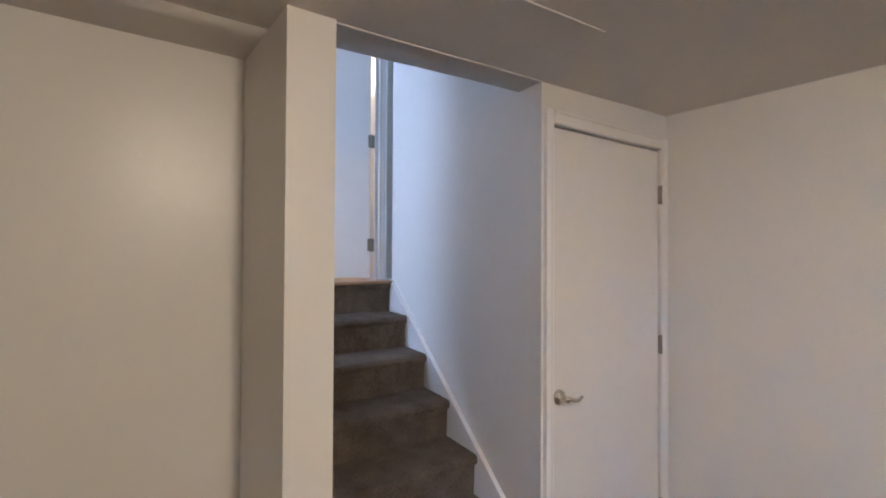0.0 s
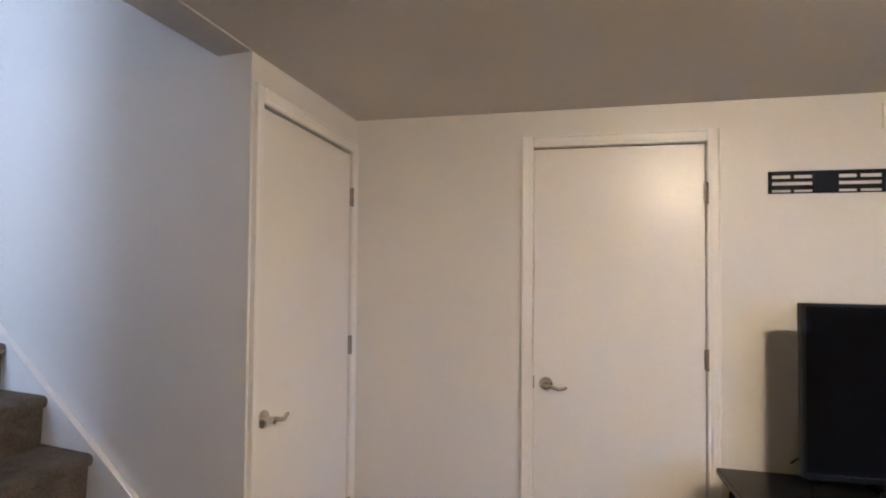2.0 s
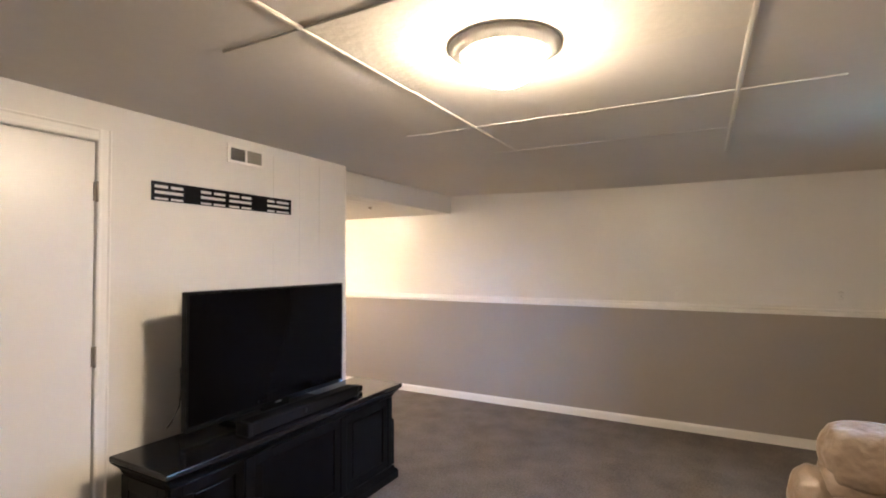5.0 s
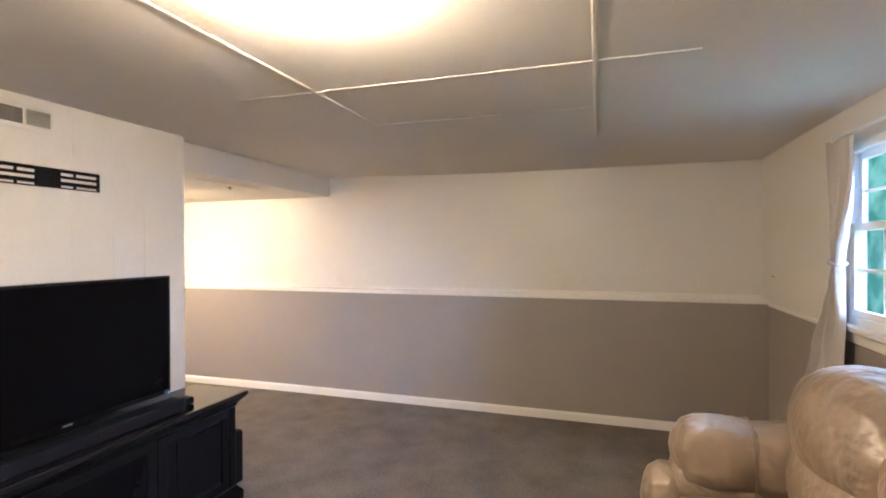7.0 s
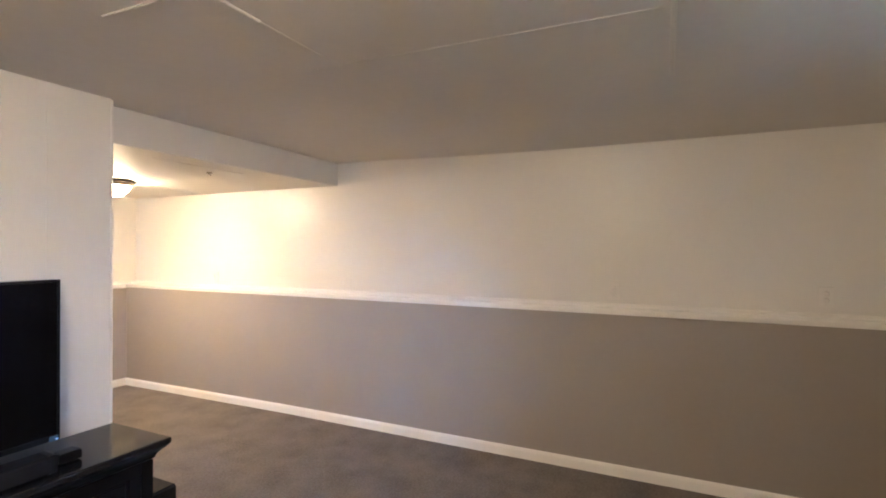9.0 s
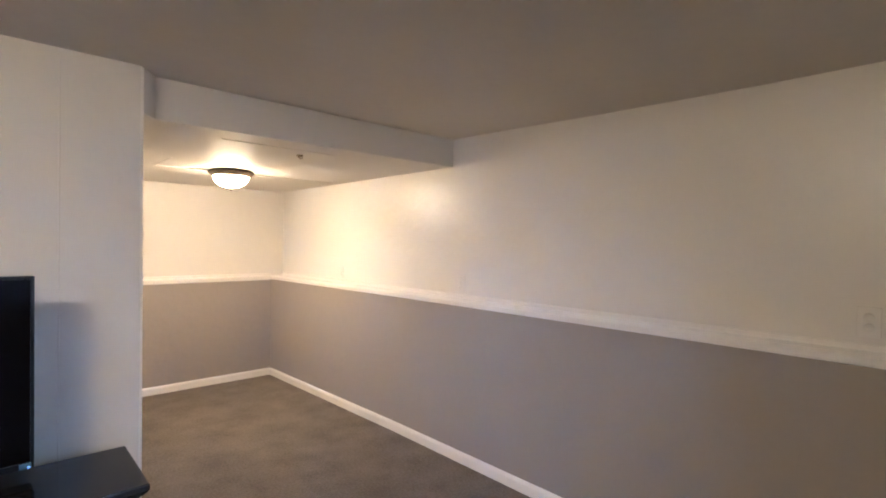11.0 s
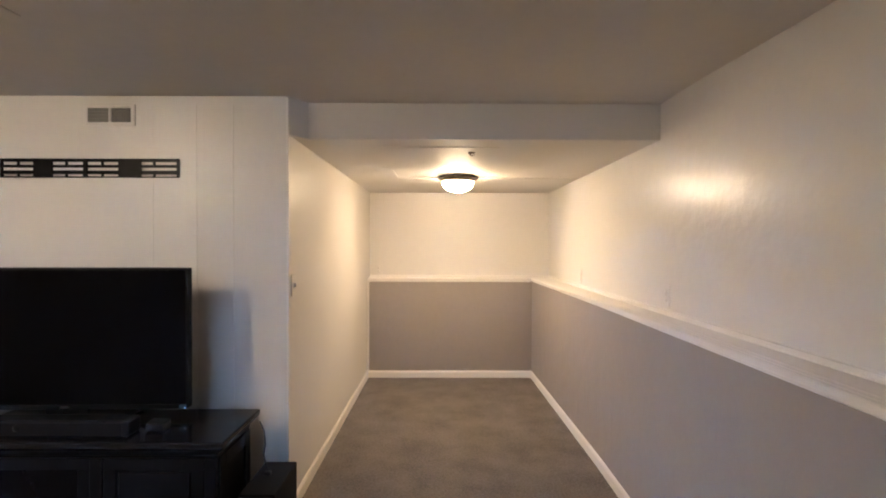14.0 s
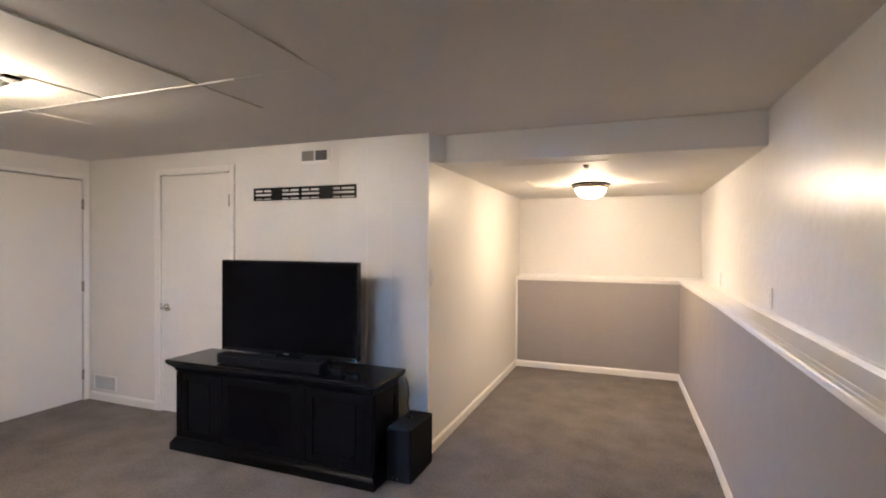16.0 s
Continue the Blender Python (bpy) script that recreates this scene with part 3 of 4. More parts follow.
d3 = thing("door_3", (-5.25, -0.74, ZF), "white door standing ajar at the head of the stairs", "door", kind="structure")
leafm = Matrix.Translation((-5.27, -0.742, 0)) @ Matrix.Rotation(radians(-14), 4, "Z")
bm = bm_box((-0.018, -0.76, ZF + 0.012), (0.018, 0, ZF + 2.03), 0.003)
bmesh.ops.transform(bm, matrix=leafm, verts=bm.verts)
part("leaf", bm, DOOR, d3)
part("casing", bm_prism_z([(-5.25 + v, -0.685 + u * 1.25) for u, v in casing_outline()], ZF, ZF + 2.1), TRIM, d3)
part("casing", bm_prism_z([(-5.25 + v, -1.515 - u) for u, v in casing_outline()], ZF, ZF + 2.1), TRIM, d3)
part("jamb", bm_box((-5.375, -0.715, ZF), (-5.245, -0.70, ZF + 2.05)), TRIM, d3)
for z in (0.25, 1.0, 1.8):
    hinge(d3, (-5.262, -0.765, ZF + z - 0.045), (-5.25, -0.715, ZF + z + 0.045), (-5.245, -0.74))
# added point light, no lamp known here, to warm the gap beside the door
gap_fill = new("upstairs_warm_fill", bpy.data.lights.new("upstairs_warm_fill", "POINT"))
gap_fill.location, gap_fill.data.energy, gap_fill.data.color, gap_fill.data.shadow_soft_size = (-6.2, -1.1, 3.2), 60, (1.0, 0.82, 0.6), 0.15


# ---- lamps ----
def ceiling_lamp(at, r, base, dome_mat, glass_depth, rim_mat, label, finial):
    x, y, z = at
    lamp = thing("ceiling_lamp", (x, y, z), label, "ceiling light")
    part("rim", bm_lathe(base, at, 56), rim_mat, lamp, smooth=True)
    n = 12
    prof = [(r * math.cos(math.pi / 2 * i / n), base[-1][1] + 0.004 - glass_depth * math.sin(math.pi / 2 * i / n)) for i in range(n + 1)]
    prof[-1] = (0, prof[-1][1])
    part("glass_dome", bm_lathe(prof, at, 56), dome_mat, lamp, "glowing frosted glass dome", True)
    if finial:
        zb = prof[-1][1]
        part("finial", bm_lathe([(0, zb + 0.004), (0.011, zb + 0.002), (0.012, zb - 0.004), (0.006, zb - 0.010), (0.008, zb - 0.016), (0, zb - 0.024)], at, 20), rim_mat, lamp, smooth=True)
    return lamp


LX, LY = -1.43, -1.88
room_lamp = ceiling_lamp((LX, LY, ceil_z(LX, LY) - 0.004), 0.130,
             [(0.0, 0.0), (0.180, 0.0), (0.186, -0.004), (0.185, -0.009), (0.173, -0.013), (0.169, -0.020), (0.156, -0.023), (0.152, -0.030), (0.140, -0.033), (0.130, -0.036)],
             DOME_ROOM, 0.098, TRIM, "round white flush ceiling light with a glowing dome", False)
part("clip", bm_box((LX + 0.115, LY + 0.09, ceil_z(LX, LY) - 0.020), (LX + 0.185, LY + 0.16, ceil_z(LX, LY) - 0.001), 0.004), GAP_SHADE_CLIP, room_lamp, "dark brown mounting block")
ceiling_lamp((0.945, 1.60, ZS), 0.134,
             [(0.0, 0.0), (0.140, 0.0), (0.166, -0.010), (0.173, -0.016), (0.172, -0.022), (0.158, -0.032), (0.147, -0.046), (0.134, -0.050)],
             DOME_NOOK, 0.092, BRONZE, "dark bronze flush ceiling light with an alabaster dome", True)

# small hook in the nook ceiling
hk = thing("ceiling_hook", (0.995, 0.512, ZS), "small dark metal hook in the nook ceiling", "hook")
part("rose", bm_lathe([(0, 0), (0.022, 0), (0.020, -0.006), (0.008, -0.010), (0, -0.011)], (0.995, 0.512, ZS), 20), BRONZE, hk, smooth=True)
part("bend", bm_tube([(0.985, 0.512, ZS - 0.012), (0.995, 0.512, ZS - 0.018), (1.004, 0.512, ZS - 0.020), (1.014, 0.512, ZS - 0.014)], 0.003, 8), BRONZE, hk, smooth=True)


# ---- wall fittings ----
def wall_vent(x0, x1, z0, z1):
    v = thing("wall_vent", ((x0 + x1) / 2, 0, z0), "white metal wall vent with two louvre banks", "vent")
    # flat dark sheet stands in for the shaded hollow behind the fins
    part("backing", bm_box((x0 + 0.012, -0.002, z0 + 0.012), (x1 - 0.012, 0.0, z1 - 0.012)), GAP_SHADE_CLIP, v)
    xm = (x0 + x1) / 2
    bm = bm_box((x0, -0.012, z0), (x0 + 0.022, 0, z1), 0.003)
    bm_box((x1 - 0.022, -0.012, z0), (x1, 0, z1), 0.003, bm=bm)
    bm_box((x0 + 0.02, -0.0115, z0), (x1 - 0.02, 0, z0 + 0.02), 0.003, bm=bm)
    bm_box((x0 + 0.02, -0.0115, z1 - 0.02), (x1 - 0.02, 0, z1), 0.003, bm=bm)
    bm_box((xm - 0.006, -0.0105, z0 + 0.018), (xm + 0.006, 0, z1 - 0.018), 0.002, bm=bm)
    part("frame", bm, VENT, v)
    # the two banks of upright fins open away from each other
    for a, b, lean in ((x0 + 0.022, xm - 0.006, 1), (xm + 0.006, x1 - 0.022, -1)):
        n = 14
        for i in range(n):
            x = a + (b - a) * (i + 0.5) / n
            part("fin", bm_prism_z([(x - lean * 0.0045, -0.0105), (x - lean * 0.0035, -0.0105), (x + lean * 0.0045, -0.003), (x + lean * 0.0035, -0.003)], z0 + 0.019, z1 - 0.019), SHADED_FIN, v)
        for k in range(1, 4):
            z = z0 + 0.02 + (z1 - z0 - 0.04) * k / 4
            part("slat", bm_box((a, -0.0115, z - 0.0012), (b, -0.0095, z + 0.0012)), SHADED_FIN, v)


wall_vent(-1.057, -0.790, 2.078, 2.191)


def floor_register(x0, x1, z0, z1):
    v = thing("wall_register", ((x0 + x1) / 2, 0, z0), "grey metal air register low on the wall", "vent")
    part("backing", bm_box((x0 + 0.01, -0.003, z0 + 0.01), (x1 - 0.01, 0, z1 - 0.01)), VENT_GREY, v)
    bm = bm_box((x0, -0.010, z0), (x0 + 0.016, 0, z1), 0.003)
    bm_box((x1 - 0.016, -0.010, z0), (x1, 0, z1), 0.003, bm=bm)
    bm_box((x0 + 0.014, -0.0095, z0), (x1 - 0.014, 0, z0 + 0.016), 0.003, bm=bm)
    bm_box((x0 + 0.014, -0.0095, z1 - 0.016), (x1 - 0.014, 0, z1), 0.003, bm=bm)
    part("frame", bm, VENT, v)
    n = 22
    for i in range(n):
        x = x0 + 0.018 + (x1 - x0 - 0.036) * (i + 0.5) / n
        part("fin", bm_box((x - 0.002, -0.008, z0 + 0.014), (x + 0.002, -0.002, z1 - 0.014)), VENT_GREY, v)


floor_register(-3.375, -3.07, 0.105, 0.25)


def tv_bracket(x0, x1, z0, z1):
    """Two slotted rails joined by plates."""
    b = thing("tv_wall_bracket", ((x0 + x1) / 2, 0, z0), "black slotted steel television wall bracket, empty", "wall bracket")
    h, w = z1 - z0, x1 - x0
    for lo, hi in ((0.0, 0.06), (0.17, 0.37), (0.52, 0.67), (0.82, 1.0)):
        part("rail", bm_box((x0, -0.009, z0 + h * lo), (x1, -0.003, z0 + h * hi), 0.001, 1), BLACK_STEEL, b)
    for lo, hi in ((0.0, 0.014), (0.185, 0.29), (0.463, 0.485), (0.66, 0.785), (0.986, 1.0)):
        part("plate", bm_box((x0 + w * lo, -0.011, z0 + 0.001), (x0 + w * hi, 0, z1 - 0.001), 0.001, 1), BLACK_STEEL, b)
    for f in (0.10, 0.37, 0.57, 0.86):
        for lo, hi in ((0.05, 0.18), (0.66, 0.83)):
            part("web", bm_box((x0 + w * f - 0.006, -0.0085, z0 + h * lo), (x0 + w * f + 0.006, -0.0035, z0 + h * hi)), BLACK_STEEL, b)


tv_bracket(-1.495, -0.562, 1.809, 1.908)


def plate_on_wall(at, face, label, switch):
    """A switch or socket plate; face is the way it looks."""
    v = thing("light_switch" if switch else "wall_socket", at, label, "light switch" if switch else "socket")
    turn = Vector(face).to_track_quat("Z", "Y").to_matrix().to_4x4()
    m = Matrix.Translation(at) @ turn
    def put(bm):
        bmesh.ops.transform(bm, matrix=m, verts=bm.verts)
        return bm
    along_y = abs(turn.to_3x3() @ Vector((0, 1, 0)) @ Vector((0, 0, 1))) > 0.5
    w, h = (0.0375, 0.059) if along_y else (0.059, 0.0375)
    part("plate", put(bm_box((-w, -h, 0), (w, h, 0.007), 0.003)), PLATE, v)
    if switch:
        a, c = (0.005, 0.012) if along_y else (0.012, 0.005)
        part("toggle", put(bm_box((-a, -c, 0.006), (a, c, 0.018), 0.002)), PLATE, v)
    else:
        for s in (-1, 1):
            ox, oy = (0, s * 0.02) if along_y else (s * 0.02, 0)
            part("outlet", put(bm_lathe([(0.017, 0.006), (0.0165, 0.009), (0.0, 0.0095)], (ox, oy, 0), 20)), PLATE, v, smooth=True)


plate_on_wall((0.0, 0.095, 1.24), (1, 0, 0), "ivory light switch on the nook wall", True)
for yy, zz in ((0.037, 1.19), (-2.205, 1.20), (-3.38, 1.21), (1.66, 1.19)):
    plate_on_wall((XU, yy, zz), (-1, 0, 0), "ivory double wall socket above the ledge", False)
plate_on_wall((0.10, YU, 1.18), (0, -1, 0), "ivory double wall socket above the ledge", False)

nl = thing("nail", (1.70, YW, 1.278), "small dark nail in the wall beside the window", "nail")
part("shank", bm_tube([(1.70, YW - 0.005, 1.278), (1.70, YW + 0.012, 1.281)], 0.002, 8), BRONZE, nl, smooth=True)
part("nail_head", bm_tube([(1.70, YW + 0.011, 1.281), (1.70, YW + 0.014, 1.2815)], 0.006, 10), BRONZE, nl, smooth=True)

# ---- television corner ----
def tv_stand():
    x0, x1, y0, y1, zt = -1.712, -0.133, -0.528, -0.185, 0.652
    st = thing("tv_stand", ((x0 + x1) / 2, (y0 + y1) / 2, 0), "black lacquered wooden TV stand with moulded top", "tv stand")
    part("top", bm_box((x0 - 0.05, y0 - 0.055, zt - 0.026), (x1 + 0.05, y1 + 0.02, zt), 0.006), BLACK_GLOSS, st)
    def cornice(name, zlo, zhi, steps):
        bm = bmesh.new()
        rings = []
        for f, g3 in steps:
            o, z = f, zlo + (zhi - zlo) * g3
            rings.append([bm.verts.new(c) for c in ((x0 - o, y0 - o, z), (x1 + o, y0 - o, z), (x1 + o, y1 + o * 0.3, z), (x0 - o, y1 + o * 0.3, z))])
        for a, b in zip(rings, rings[1:]):
            for i in range(4):
                bm.faces.new((a[i], a[(i + 1) % 4], b[(i + 1) % 4], b[i]))
        bm.faces.new(rings[0][::-1])
        bm.faces.new(rings[-1])
        bmesh.ops.recalc_face_normals(bm, faces=bm.faces)
        part(name, bm, BLACK_WOOD, st)
    cornice("moulding", zt - 0.085, zt - 0.026, [(0.002, 0), (0.006, 0.05), (0.007, 0.2), (0.014, 0.4), (0.026, 0.62), (0.036, 0.75), (0.038, 0.82), (0.044, 0.9), (0.046, 1.0)])
    cornice("plinth", 0.0, 0.095, [(0.030, 0), (0.032, 0.05), (0.032, 0.62), (0.026, 0.72), (0.014, 0.86), (0.008, 1.0)])
    part("body", bm_box((x0, y0 + 0.02, 0.09), (x1, y1, zt - 0.08)), BLACK_WOOD, st)
    za, zb = 0.098, zt - 0.088
    for a, b in ((x0, x0 + 0.05), (-1.345, -1.29), (-0.665, -0.61), (x1 - 0.05, x1)):
        part("stile", bm_box((a, y0 - 0.004, za), (b, y0 + 0.022, zb), 0.004), BLACK_WOOD, st)
    for a, b, kind in ((x0 + 0.052, -1.347, "arch"), (-1.288, -0.667, "glass"), (-0.608, x1 - 0.052, "panel")):
        d = part("door", bm_box((a, y0 + 0.012, za), (b, y0 + 0.021, zb)), BLACK_WOOD, st)
        f = 0.05
        part("frame_rail", bm_box((a, y0, zb - f), (b, y0 + 0.016, zb), 0.003), BLACK_WOOD, d)
        part("frame_rail", bm_box((a, y0, za), (b, y0 + 0.016, za + f), 0.003), BLACK_WOOD, d)
        part("frame_stile", bm_box((a, y0 + 0.0005, za + f), (a + f, y0 + 0.016, zb - f), 0.003), BLACK_WOOD, d)
        part("frame_stile", bm_box((b - f, y0 + 0.0005, za + f), (b, y0 + 0.016, zb - f), 0.003), BLACK_WOOD, d)
        if kind == "glass":
            part("pane", bm_box((a + f, y0 + 0.008, za + f), (b - f, y0 + 0.0125, zb - f)), SCREEN, d)
        else:
            part("panel", bm_box((a + f + 0.012, y0 + 0.004, za + f + 0.012), (b - f - 0.012, y0 + 0.013, zb - f - 0.012), 0.006, 3), BLACK_WOOD, d)
    # side panel frames
    for xs, s in ((x1, 1), (x0, -1)):
        for yy0, yy1, zz0, zz1 in ((y0 + 0.022, y0 + 0.075, za, zb), (y1 - 0.055, y1, za, zb), (y0 + 0.075, y1 - 0.055, zb - 0.06, zb), (y0 + 0.075, y1 - 0.055, za, za + 0.06)):
            part("side_frame", bm_box((xs - 0.002, yy0, zz0), (xs + s * 0.008, yy1, zz1), 0.002), BLACK_WOOD, st)
    return st


tv_stand()


def television():
    w, h = 1.134, 0.658
    tv = thing("television", (-0.943, -0.30, 0.657), "large black flat television, switched off, on the stand", "television")
    m = Matrix.Translation((-0.9395, -0.296, 0.694 + h / 2)) @ Matrix.Rotation(radians(1.3), 4, "Z")
    def put(bm):
        bmesh.ops.transform(bm, matrix=m, verts=bm.verts)
        return bm
    part("housing", put(bm_box((-w / 2, -0.004, -h / 2), (w / 2, 0.035, h / 2), 0.006)), BLACK_PLASTIC, tv)
    part("rear_cover", put(bm_box((-w * 0.33, 0.034, -h * 0.42), (w * 0.33, 0.07, h * 0.2), 0.015)), BLACK_PLASTIC, tv)
    b = 0.011
    for a, c in (((-w / 2, -h / 2), (-w / 2 + b, h / 2)), ((w / 2 - b, -h / 2), (w / 2, h / 2)), ((-w / 2 + b, h / 2 - b), (w / 2 - b, h / 2)), ((-w / 2 + b, -h / 2), (w / 2 - b, -h / 2 + 0.022))):
        part("bezel", put(bm_box((a[0], -0.010, a[1]), (c[0], -0.003, c[1]), 0.002)), BLACK_PLASTIC, tv)
    part("screen", put(bm_box((-w / 2 + b, -0.0065, -h / 2 + 0.022), (w / 2 - b, -0.0035, h / 2 - b))), SCREEN, tv, "dark glossy screen")
    part("badge", put(bm_box((-0.022, -0.0125, -h / 2 + 0.006), (0.022, -0.009, -h / 2 + 0.014), 0.001, 1)), SILVER, tv, "small silver badge")
    part("sticker", put(bm_box((w / 2 - 0.040, -0.0125, -h / 2 + 0.001), (w / 2 - 0.008, -0.0095, -h / 2 + 0.02))), mat("blue_label", (0.05, 0.12, 0.20), rough=0.4), tv, "small blue energy label")
    part("indicator", put(bm_box((w / 2 - 0.018, -0.0135, -h / 2 + 0.003), (w / 2 - 0.011, -0.012, -h / 2 + 0.009))), LED, tv, "blue standby light")
    part("neck", put(bm_box((-0.10, 0.0, -h / 2 - 0.028), (0.10, 0.03, -h / 2 + 0.05), 0.008)), BLACK_PLASTIC, tv)
    part("foot", put(bm_box((-0.30, -0.10, -h / 2 - 0.038), (0.30, 0.11, -h / 2 - 0.025), 0.005)), BLACK_PLASTIC, tv)


television()


def soundbar():
    x0, x1, y0, y1, z0, z1 = -1.335, -0.50, -0.535, -0.445, 0.656, 0.722
    sb = thing("soundbar", ((x0 + x1) / 2, (y0 + y1) / 2, z0), "charcoal cloth soundbar on the stand below the screen", "soundbar")
    part("body", bm_box((x0, y0 + 0.006, z0), (x1, y1, z1), 0.008), MATT_BLACK, sb)
    part("grille", bm_box((x0 + 0.006, y0, z0 + 0.004), (x1 - 0.006, y0 + 0.010, z1 - 0.004), 0.004), GRILLE_CLOTH, sb)
    part("badge", bm_lathe([(0.015, 0.0), (0.015, 0.003), (0.0, 0.004)], (0, 0, 0), 20), BLACK_PLASTIC, sb, smooth=True).matrix_world = Matrix.Translation((-0.965, y0 + 0.001, 0.692)) @ Matrix.Rotation(radians(90), 4, "X")
    for a in (x0, x1 - 0.03):
        part("end_cap", bm_box((a - 0.001, y0 - 0.001, z0 - 0.0005), (a + 0.031, y1 + 0.001, z1 + 0.001), 0.008), BLACK_PLASTIC, sb)


soundbar()
adp = thing("cable_adapter", (-0.43, -0.43, 0.656), "small black cable box beside the soundbar", "adapter")
part("case", bm_box((-0.465, -0.475, 0.656), (-0.385, -0.41, 0.69), 0.006), MATT_BLACK, adp)
part("lid", bm_box((-0.46, -0.47, 0.69), (-0.39, -0.415, 0.693), 0.001, 1), BLACK_PLASTIC, adp)


def subwoofer():
    x0, x1, y0, y1, z1 = -0.096, 0.066, -0.415, -0.06, 0.345
    sw = thing("subwoofer", ((x0 + x1) / 2, (y0 + y1) / 2, 0), "black box subwoofer on the carpet by the stand", "subwoofer")
    part("cabinet", bm_box((x0, y0 + 0.012, 0.014), (x1, y1, z1), 0.006), MATT_BLACK, sw)
    part("grille", bm_box((x0 + 0.004, y0, 0.02), (x1 - 0.004, y0 + 0.014, z1 - 0.006), 0.004), GRILLE_CLOTH, sw)
    for a in (x0 + 0.03, x1 - 0.03):
        for b in (y0 + 0.04, y1 - 0.04):
            part("foot", bm_lathe([(0.0, 0.0), (0.016, 0.0), (0.018, 0.016), (0, 0.017)], (a, b, 0), 16), MATT_BLACK, sw, smooth=True)
    for a in (-0.052, -0.022):
        part("stud", bm_lathe([(0.006, 0.0), (0.006, 0.003), (0.0, 0.006)], (0, 0, 0), 14), NICKEL, sw, "bright metal stud", True).matrix_world = Matrix.Translation((a, y0 + 0.001, 0.04)) @ Matrix.Rotation(radians(90), 4, "X")


subwoofer()
cb = thing("cable", (-0.06, -0.15, 0.38), "black cable hanging beside the TV stand", "cable")
part("lead", bm_tube([(-0.075, -0.19, 0.60), (-0.055, -0.19, 0.55), (-0.048, -0.195, 0.49), (-0.055, -0.20, 0.44), (-0.035, -0.205, 0.37), (-0.03, -0.21, 0.349)], 0.004, 8), CABLE, cb, smooth=True)
part("plug", bm_box((-0.045, -0.222, 0.345), (-0.015, -0.198, 0.365), 0.004), CABLE, cb)

tc = thing("cable", (-1.36, -0.05, 0.654), "thin black cable hanging behind the television", "cable")
part("lead", bm_tube([(-1.25, -0.20, 0.98), (-1.31, -0.10, 0.985), (-1.352, -0.035, 0.94), (-1.342, -0.03, 0.83), (-1.353, -0.03, 0.74), (-1.40, -0.04, 0.675), (-1.44, -0.06, 0.657)], 0.0035, 8), CABLE, tc, smooth=True)
part("plug", bm_box((-1.27, -0.225, 0.965), (-1.235, -0.195, 0.995), 0.004), CABLE, tc)


# ---- window, curtain and sofa ----
def window():
    w = thing("window_1", ((WX0 + WX1) / 2, YW, WZ0), "white vinyl double-hung window with muntins", "window", kind="structure")
    y0, y1 = YW - 0.076, YW - 0.003
    f = 0.045
    for a, b in (((WX0, WZ0), (WX0 + f, WZ1)), ((WX1 - f, WZ0), (WX1, WZ1)), ((WX0 + f, WZ1 - f), (WX1 - f, WZ1)), ((WX0 + f, WZ0), (WX1 - f, WZ0 + f))):
        part("window_frame", bm_box((a[0], y0, a[1]), (b[0], y1, b[1]), 0.004), VINYL, w)
    # reveals and casing
    part("window_sill", bm_box((WX0 - 0.02, YW - 0.07, WZ0 - 0.026), (WX1 + 0.015, YW + 0.045, WZ0 + 0.002), 0.006), TRIM, w)
    part("apron", bm_box((WX0 - 0.01, YW, WZ0 - 0.085), (WX1 + 0.005, YW + 0.014, WZ0 - 0.026), 0.004), TRIM, w)
    zm = 1.60
    for zlo, zhi, dy, tag in ((WZ0 + f, zm + 0.02, 0.022, "lower_sash"), (zm - 0.02, WZ1 - f, -0.012, "upper_sash")):
        yc = (y0 + y1) / 2 + dy
        xa, xb = WX0 + f, WX1 - f
        s = 0.038
        sash = part(tag, bm_box((xa, yc - 0.014, zlo), (xa + s, yc + 0.014, zhi), 0.004), VINYL, w)
        for a, b in (((xb - s, zlo), (xb, zhi)), ((xa + s, zlo), (xb - s, zlo + s)), ((xa + s, zhi - s), (xb - s, zhi))):
            part("rail", bm_box((a[0], yc - 0.0135, a[1]), (b[0], yc + 0.0135, b[1]), 0.004), VINYL, sash)
        pane = part("pane", bm_box((xa + s - 0.004, yc - 0.003, zlo + s - 0.004), (xb - s + 0.004, yc + 0.003, zhi - s + 0.004)), GLASS, sash)
        pane.visible_shadow = False
        for i in (1, 2):
            x = xa + s + (xb - xa - 2 * s) * i / 3
            part("muntin", bm_box((x - 0.008, yc - 0.007, zlo + s), (x + 0.008, yc + 0.007, zhi - s), 0.003), VINYL, sash)
        z = (zlo + zhi) / 2
        part("muntin", bm_box((xa + s, yc - 0.0065, z - 0.008), (xb - s, yc + 0.0065, z + 0.008), 0.003), VINYL, sash)
    part("lock", bm_box((0.07, y1 - 0.02, zm + 0.02), (0.12, y1 + 0.010, zm + 0.034), 0.004), VINYL, w)


window()


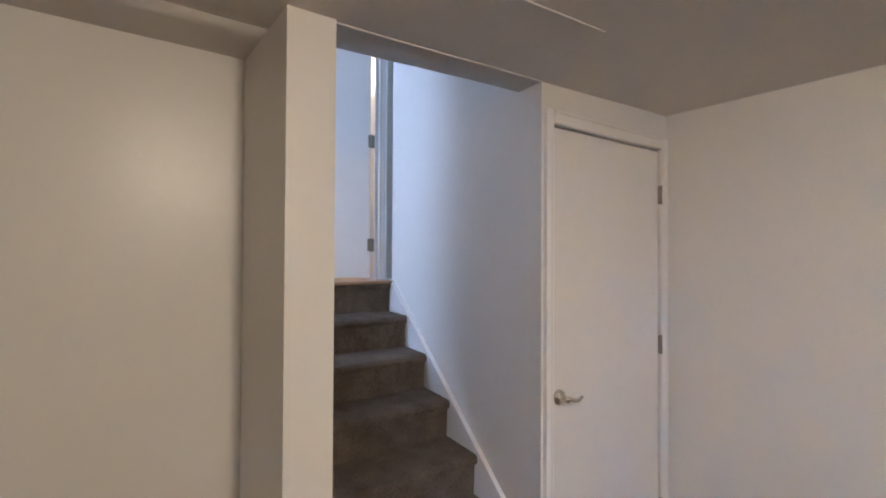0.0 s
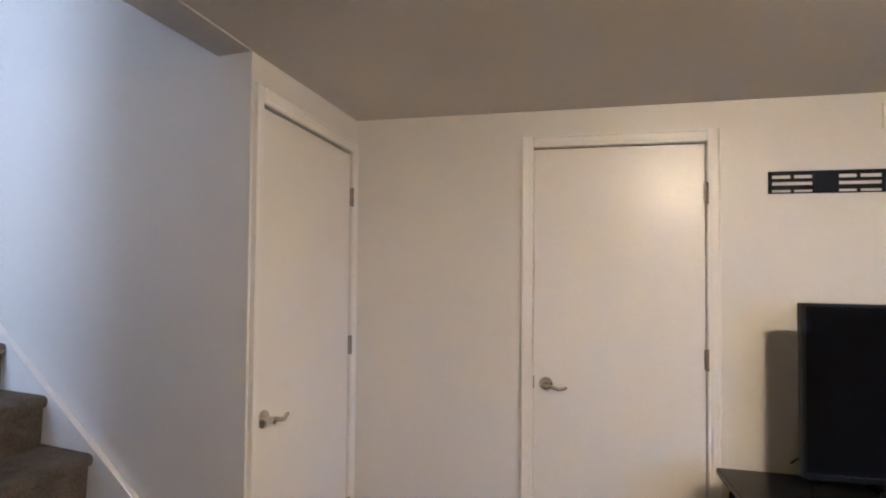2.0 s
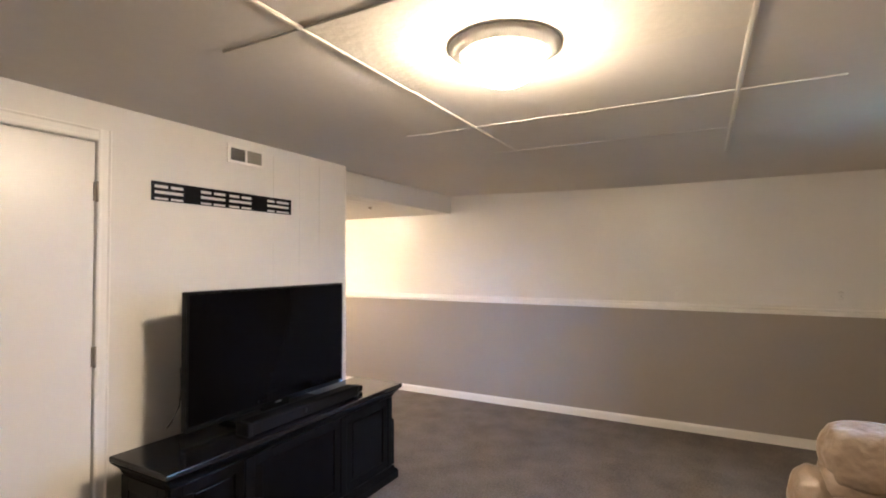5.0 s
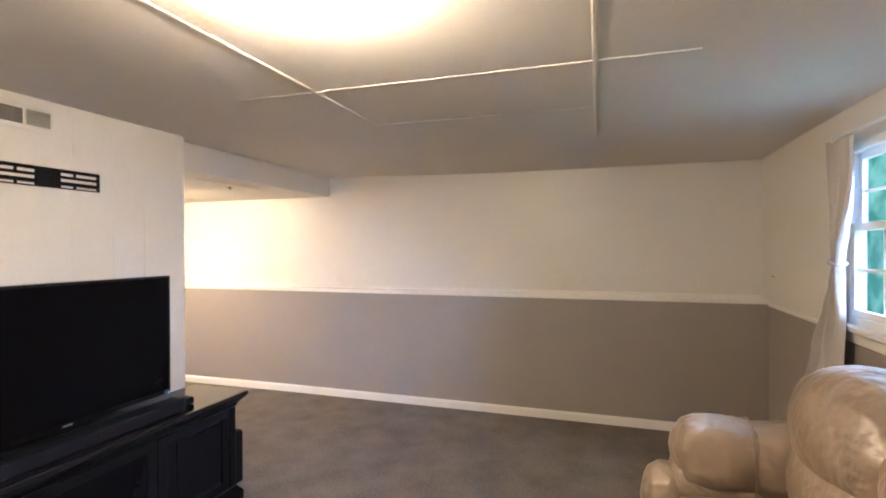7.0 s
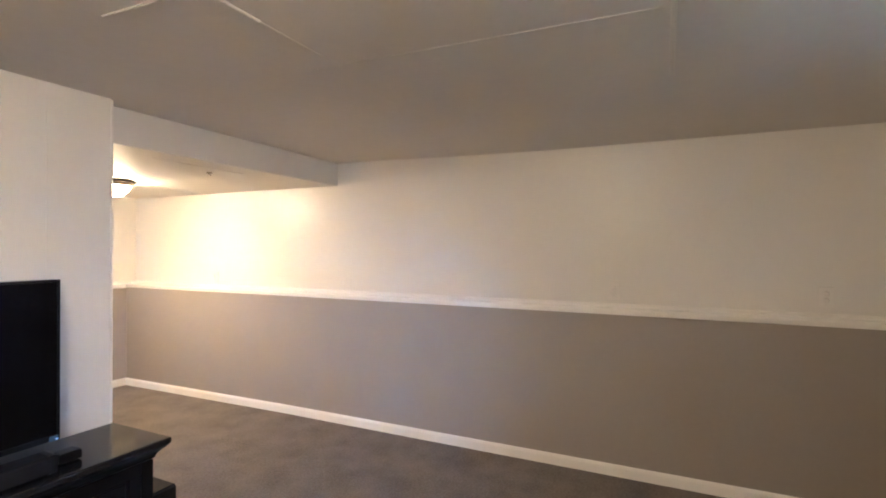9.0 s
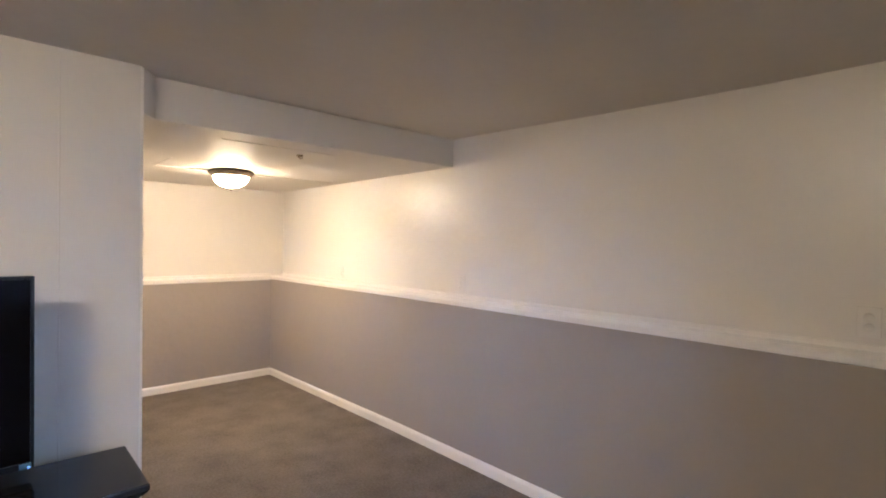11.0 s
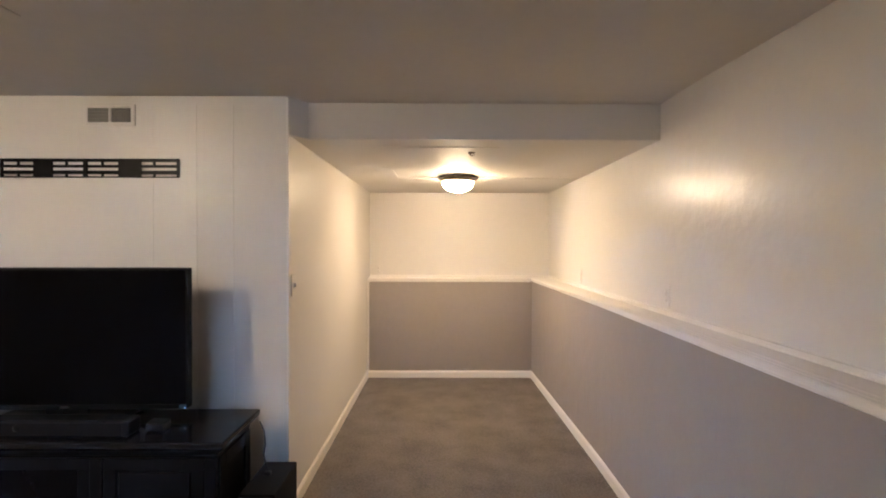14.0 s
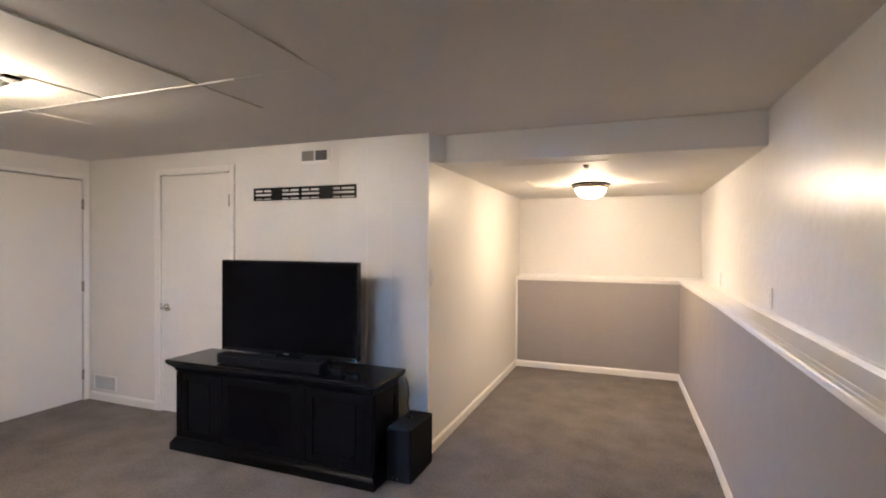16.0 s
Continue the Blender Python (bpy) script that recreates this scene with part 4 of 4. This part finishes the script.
def curtain():
    """A gathered drape drawn to the side by a tie."""
    c = thing("curtain", (0.48, YW + 0.08, 0.56), "pale grey gathered curtain tied back beside the window", "curtain")
    bm = bmesh.new()
    keys = [(2.035, 0.32, 0.53), (1.82, 0.315, 0.515), (1.70, 0.345, 0.51), (1.60, 0.385, 0.505), (1.47, 0.425, 0.50), (1.40, 0.43, 0.50), (1.32, 0.415, 0.54), (1.20, 0.395, 0.605), (0.95, 0.41, 0.735), (0.72, 0.42, 0.86), (0.56, 0.46, 0.98)]
    def at(z):
        for (z1, a1, b1), (z2, a2, b2) in zip(keys, keys[1:]):
            if z <= z1 and z >= z2:
                t = (z1 - z) / (z1 - z2)
                t = t * t * (3 - 2 * t)
                return a1 + (a2 - a1) * t, b1 + (b2 - b1) * t
        return keys[-1][1:]
    rows, nz, nu = [], 60, 72
    for i in range(nz + 1):
        z = 2.035 - 1.475 * i / nz
        a, b = at(z)
        squeeze = math.exp(-((z - 1.42) / 0.08) ** 2)
        row = []
        for k in range(nu + 1):
            u = k / nu
            depth = 0.018 * (1 - 0.45 * squeeze)
            fold = math.sin(u * 4.5 * 2 * math.pi + 0.9 * math.sin(z * 3)) * depth + 0.012 * math.sin(u * 17 + z * 5)
            hem = 0.05 * u * (i / nz) ** 6
            row.append(bm.verts.new((a + (b - a) * u, YW + 0.075 + fold, z - hem + 0.03 * (u - 0.3) * (i == nz))))
        rows.append(row)
    for r1, r2 in zip(rows, rows[1:]):
        for k in range(nu):
            bm.faces.new((r1[k], r1[k + 1], r2[k + 1], r2[k]))
    drape = part("drape", bm, FABRIC, c, smooth=True)
    solid = drape.modifiers.new("thickness", "SOLIDIFY")
    solid.thickness = 0.003
    part("tie", bm_tube([(0.434 + 0.030 * (1 + math.cos(t)), YW + 0.075 + 0.035 * math.sin(t), 1.42 + 0.01 * math.cos(t)) for t in [2 * math.pi * i / 20 for i in range(21)]], 0.009, 8), FABRIC, c, "gathered fabric tie", True)
    rod = thing("curtain_rod", (0.05, YW + 0.075, 2.042), "thin white curtain rod over the window", "curtain rod")
    part("rod", bm_tube([(-0.42, YW + 0.075, 2.044), (0.525, YW + 0.075, 2.044)], 0.008, 12), VINYL, rod, smooth=True)
    for x in (-0.38, 0.505):
        part("holder", bm_box((x - 0.008, YW, 2.03), (x + 0.008, YW + 0.085, 2.06), 0.003), VINYL, rod)


curtain()


def sofa():
    """A puffy leather recliner loveseat with its back to the window."""
    x0, x1 = -1.60, 0.0
    s = thing("sofa", ((x0 + x1) / 2, -3.25, 0), "puffy tan leather reclining sofa under the window", "sofa")
    part("base", bm_box((x0 + 0.05, -3.62, 0.03), (x1 - 0.05, -2.92, 0.28), 0.03, 3), LEATHER, s)
    for k, a in enumerate((x0, x1 - 0.27)):
        arm = part("arm", bm_cushion((a + 0.02, -3.62, 0.03), (a + 0.25, -2.86, 0.60), 0.35, 8, 0.03, k), LEATHER, s, smooth=True)
        part("arm_pad", bm_cushion((a - 0.012, -3.27, 0.47), (a + 0.282, -2.89, 0.775), 0.72, 12, 0.05, 3 + k), LEATHER, arm, smooth=True)
        part("arm_pad", bm_cushion((a - 0.008, -3.56, 0.465), (a + 0.278, -3.10, 0.768), 0.72, 12, 0.05, 23 + k), LEATHER, arm, smooth=True)
        ring = [2 * math.pi * i / 32 for i in range(33)]
        part("seam", bm_tube([(a + 0.135 + 0.136 * math.copysign(abs(math.cos(t)) ** 0.7, math.cos(t)), -3.19 + 0.008 * math.sin(3 * t), 0.62 + 0.146 * math.copysign(abs(math.sin(t)) ** 0.7, math.sin(t))) for t in ring], 0.0045, 8), LEATHER, arm, "stitched leather seam", True)
        part("arm_front", bm_cushion((a + 0.01, -2.98, 0.20), (a + 0.26, -2.77, 0.55), 0.85, 10, 0.05, 5 + k), LEATHER, arm, smooth=True)
    wseat = (x1 - x0 - 0.54) / 2
    for k in range(2):
        a = x0 + 0.27 + wseat * k
        part("seat", bm_cushion((a - 0.01, -3.50, 0.24), (a + wseat + 0.01, -2.84, 0.52), 0.5, 8, 0.05, 7 + k), LEATHER, s, smooth=True)
        part("footrest", bm_cushion((a, -2.93, 0.06), (a + wseat, -2.79, 0.40), 0.5, 7, 0.05, 9 + k), LEATHER, s, smooth=True)
        part("back_lower", bm_cushion((a - 0.02 - 0.1 * (k == 0), -3.72, 0.42), (a + wseat + 0.02 + 0.1 * (k == 1), -3.26, 0.80), 0.7, 9, 0.03, 11 + k), LEATHER, s, smooth=True)
        part("back_upper", bm_cushion((a - 0.03 - 0.12 * (k == 0), -3.74, 0.58), (a + wseat + 0.03 + 0.15 * (k == 1), -3.27, 1.08), 0.88, 11, 0.03, 13 + k), LEATHER, s, smooth=True)
    for x in (x0 + 0.1, x1 - 0.1):
        for y in (-3.5, -3.0):
            part("leg", bm_box((x - 0.03, y - 0.03, 0), (x + 0.03, y + 0.03, 0.04), 0.005), BLACK_WOOD, s)


sofa()

# ---- outside the window ----
structure("ground", bm_box((-60, -60, -0.30), (60, 60, -0.125)), GRASS, "lawn outside the window")
structure("backdrop_garden", bm_box((-18, -8.02, -0.125), (18, -8.0, 1.35)), GARDEN, "hazy green hedge beyond the window")
structure("backdrop_tall_trees", bm_box((7.0, -7.9, -0.125), (18, -7.88, 3.7)), GARDEN, "taller hazy green trees beyond the window, west ones added unseen")
# unseen screen added on the west to keep skylight off the long wall
structure("backdrop_west_light_block", bm_box((-18, -7.9, -0.125), (-2.9, -7.88, 4.2)), GARDEN, "taller hazy green trees beyond the window, west ones added unseen")
structure("backdrop_sky", bm_box((-18, -8.12, 1.35), (18, -8.1, 4.4)), OVERCAST, "bright overcast sky above the trees")
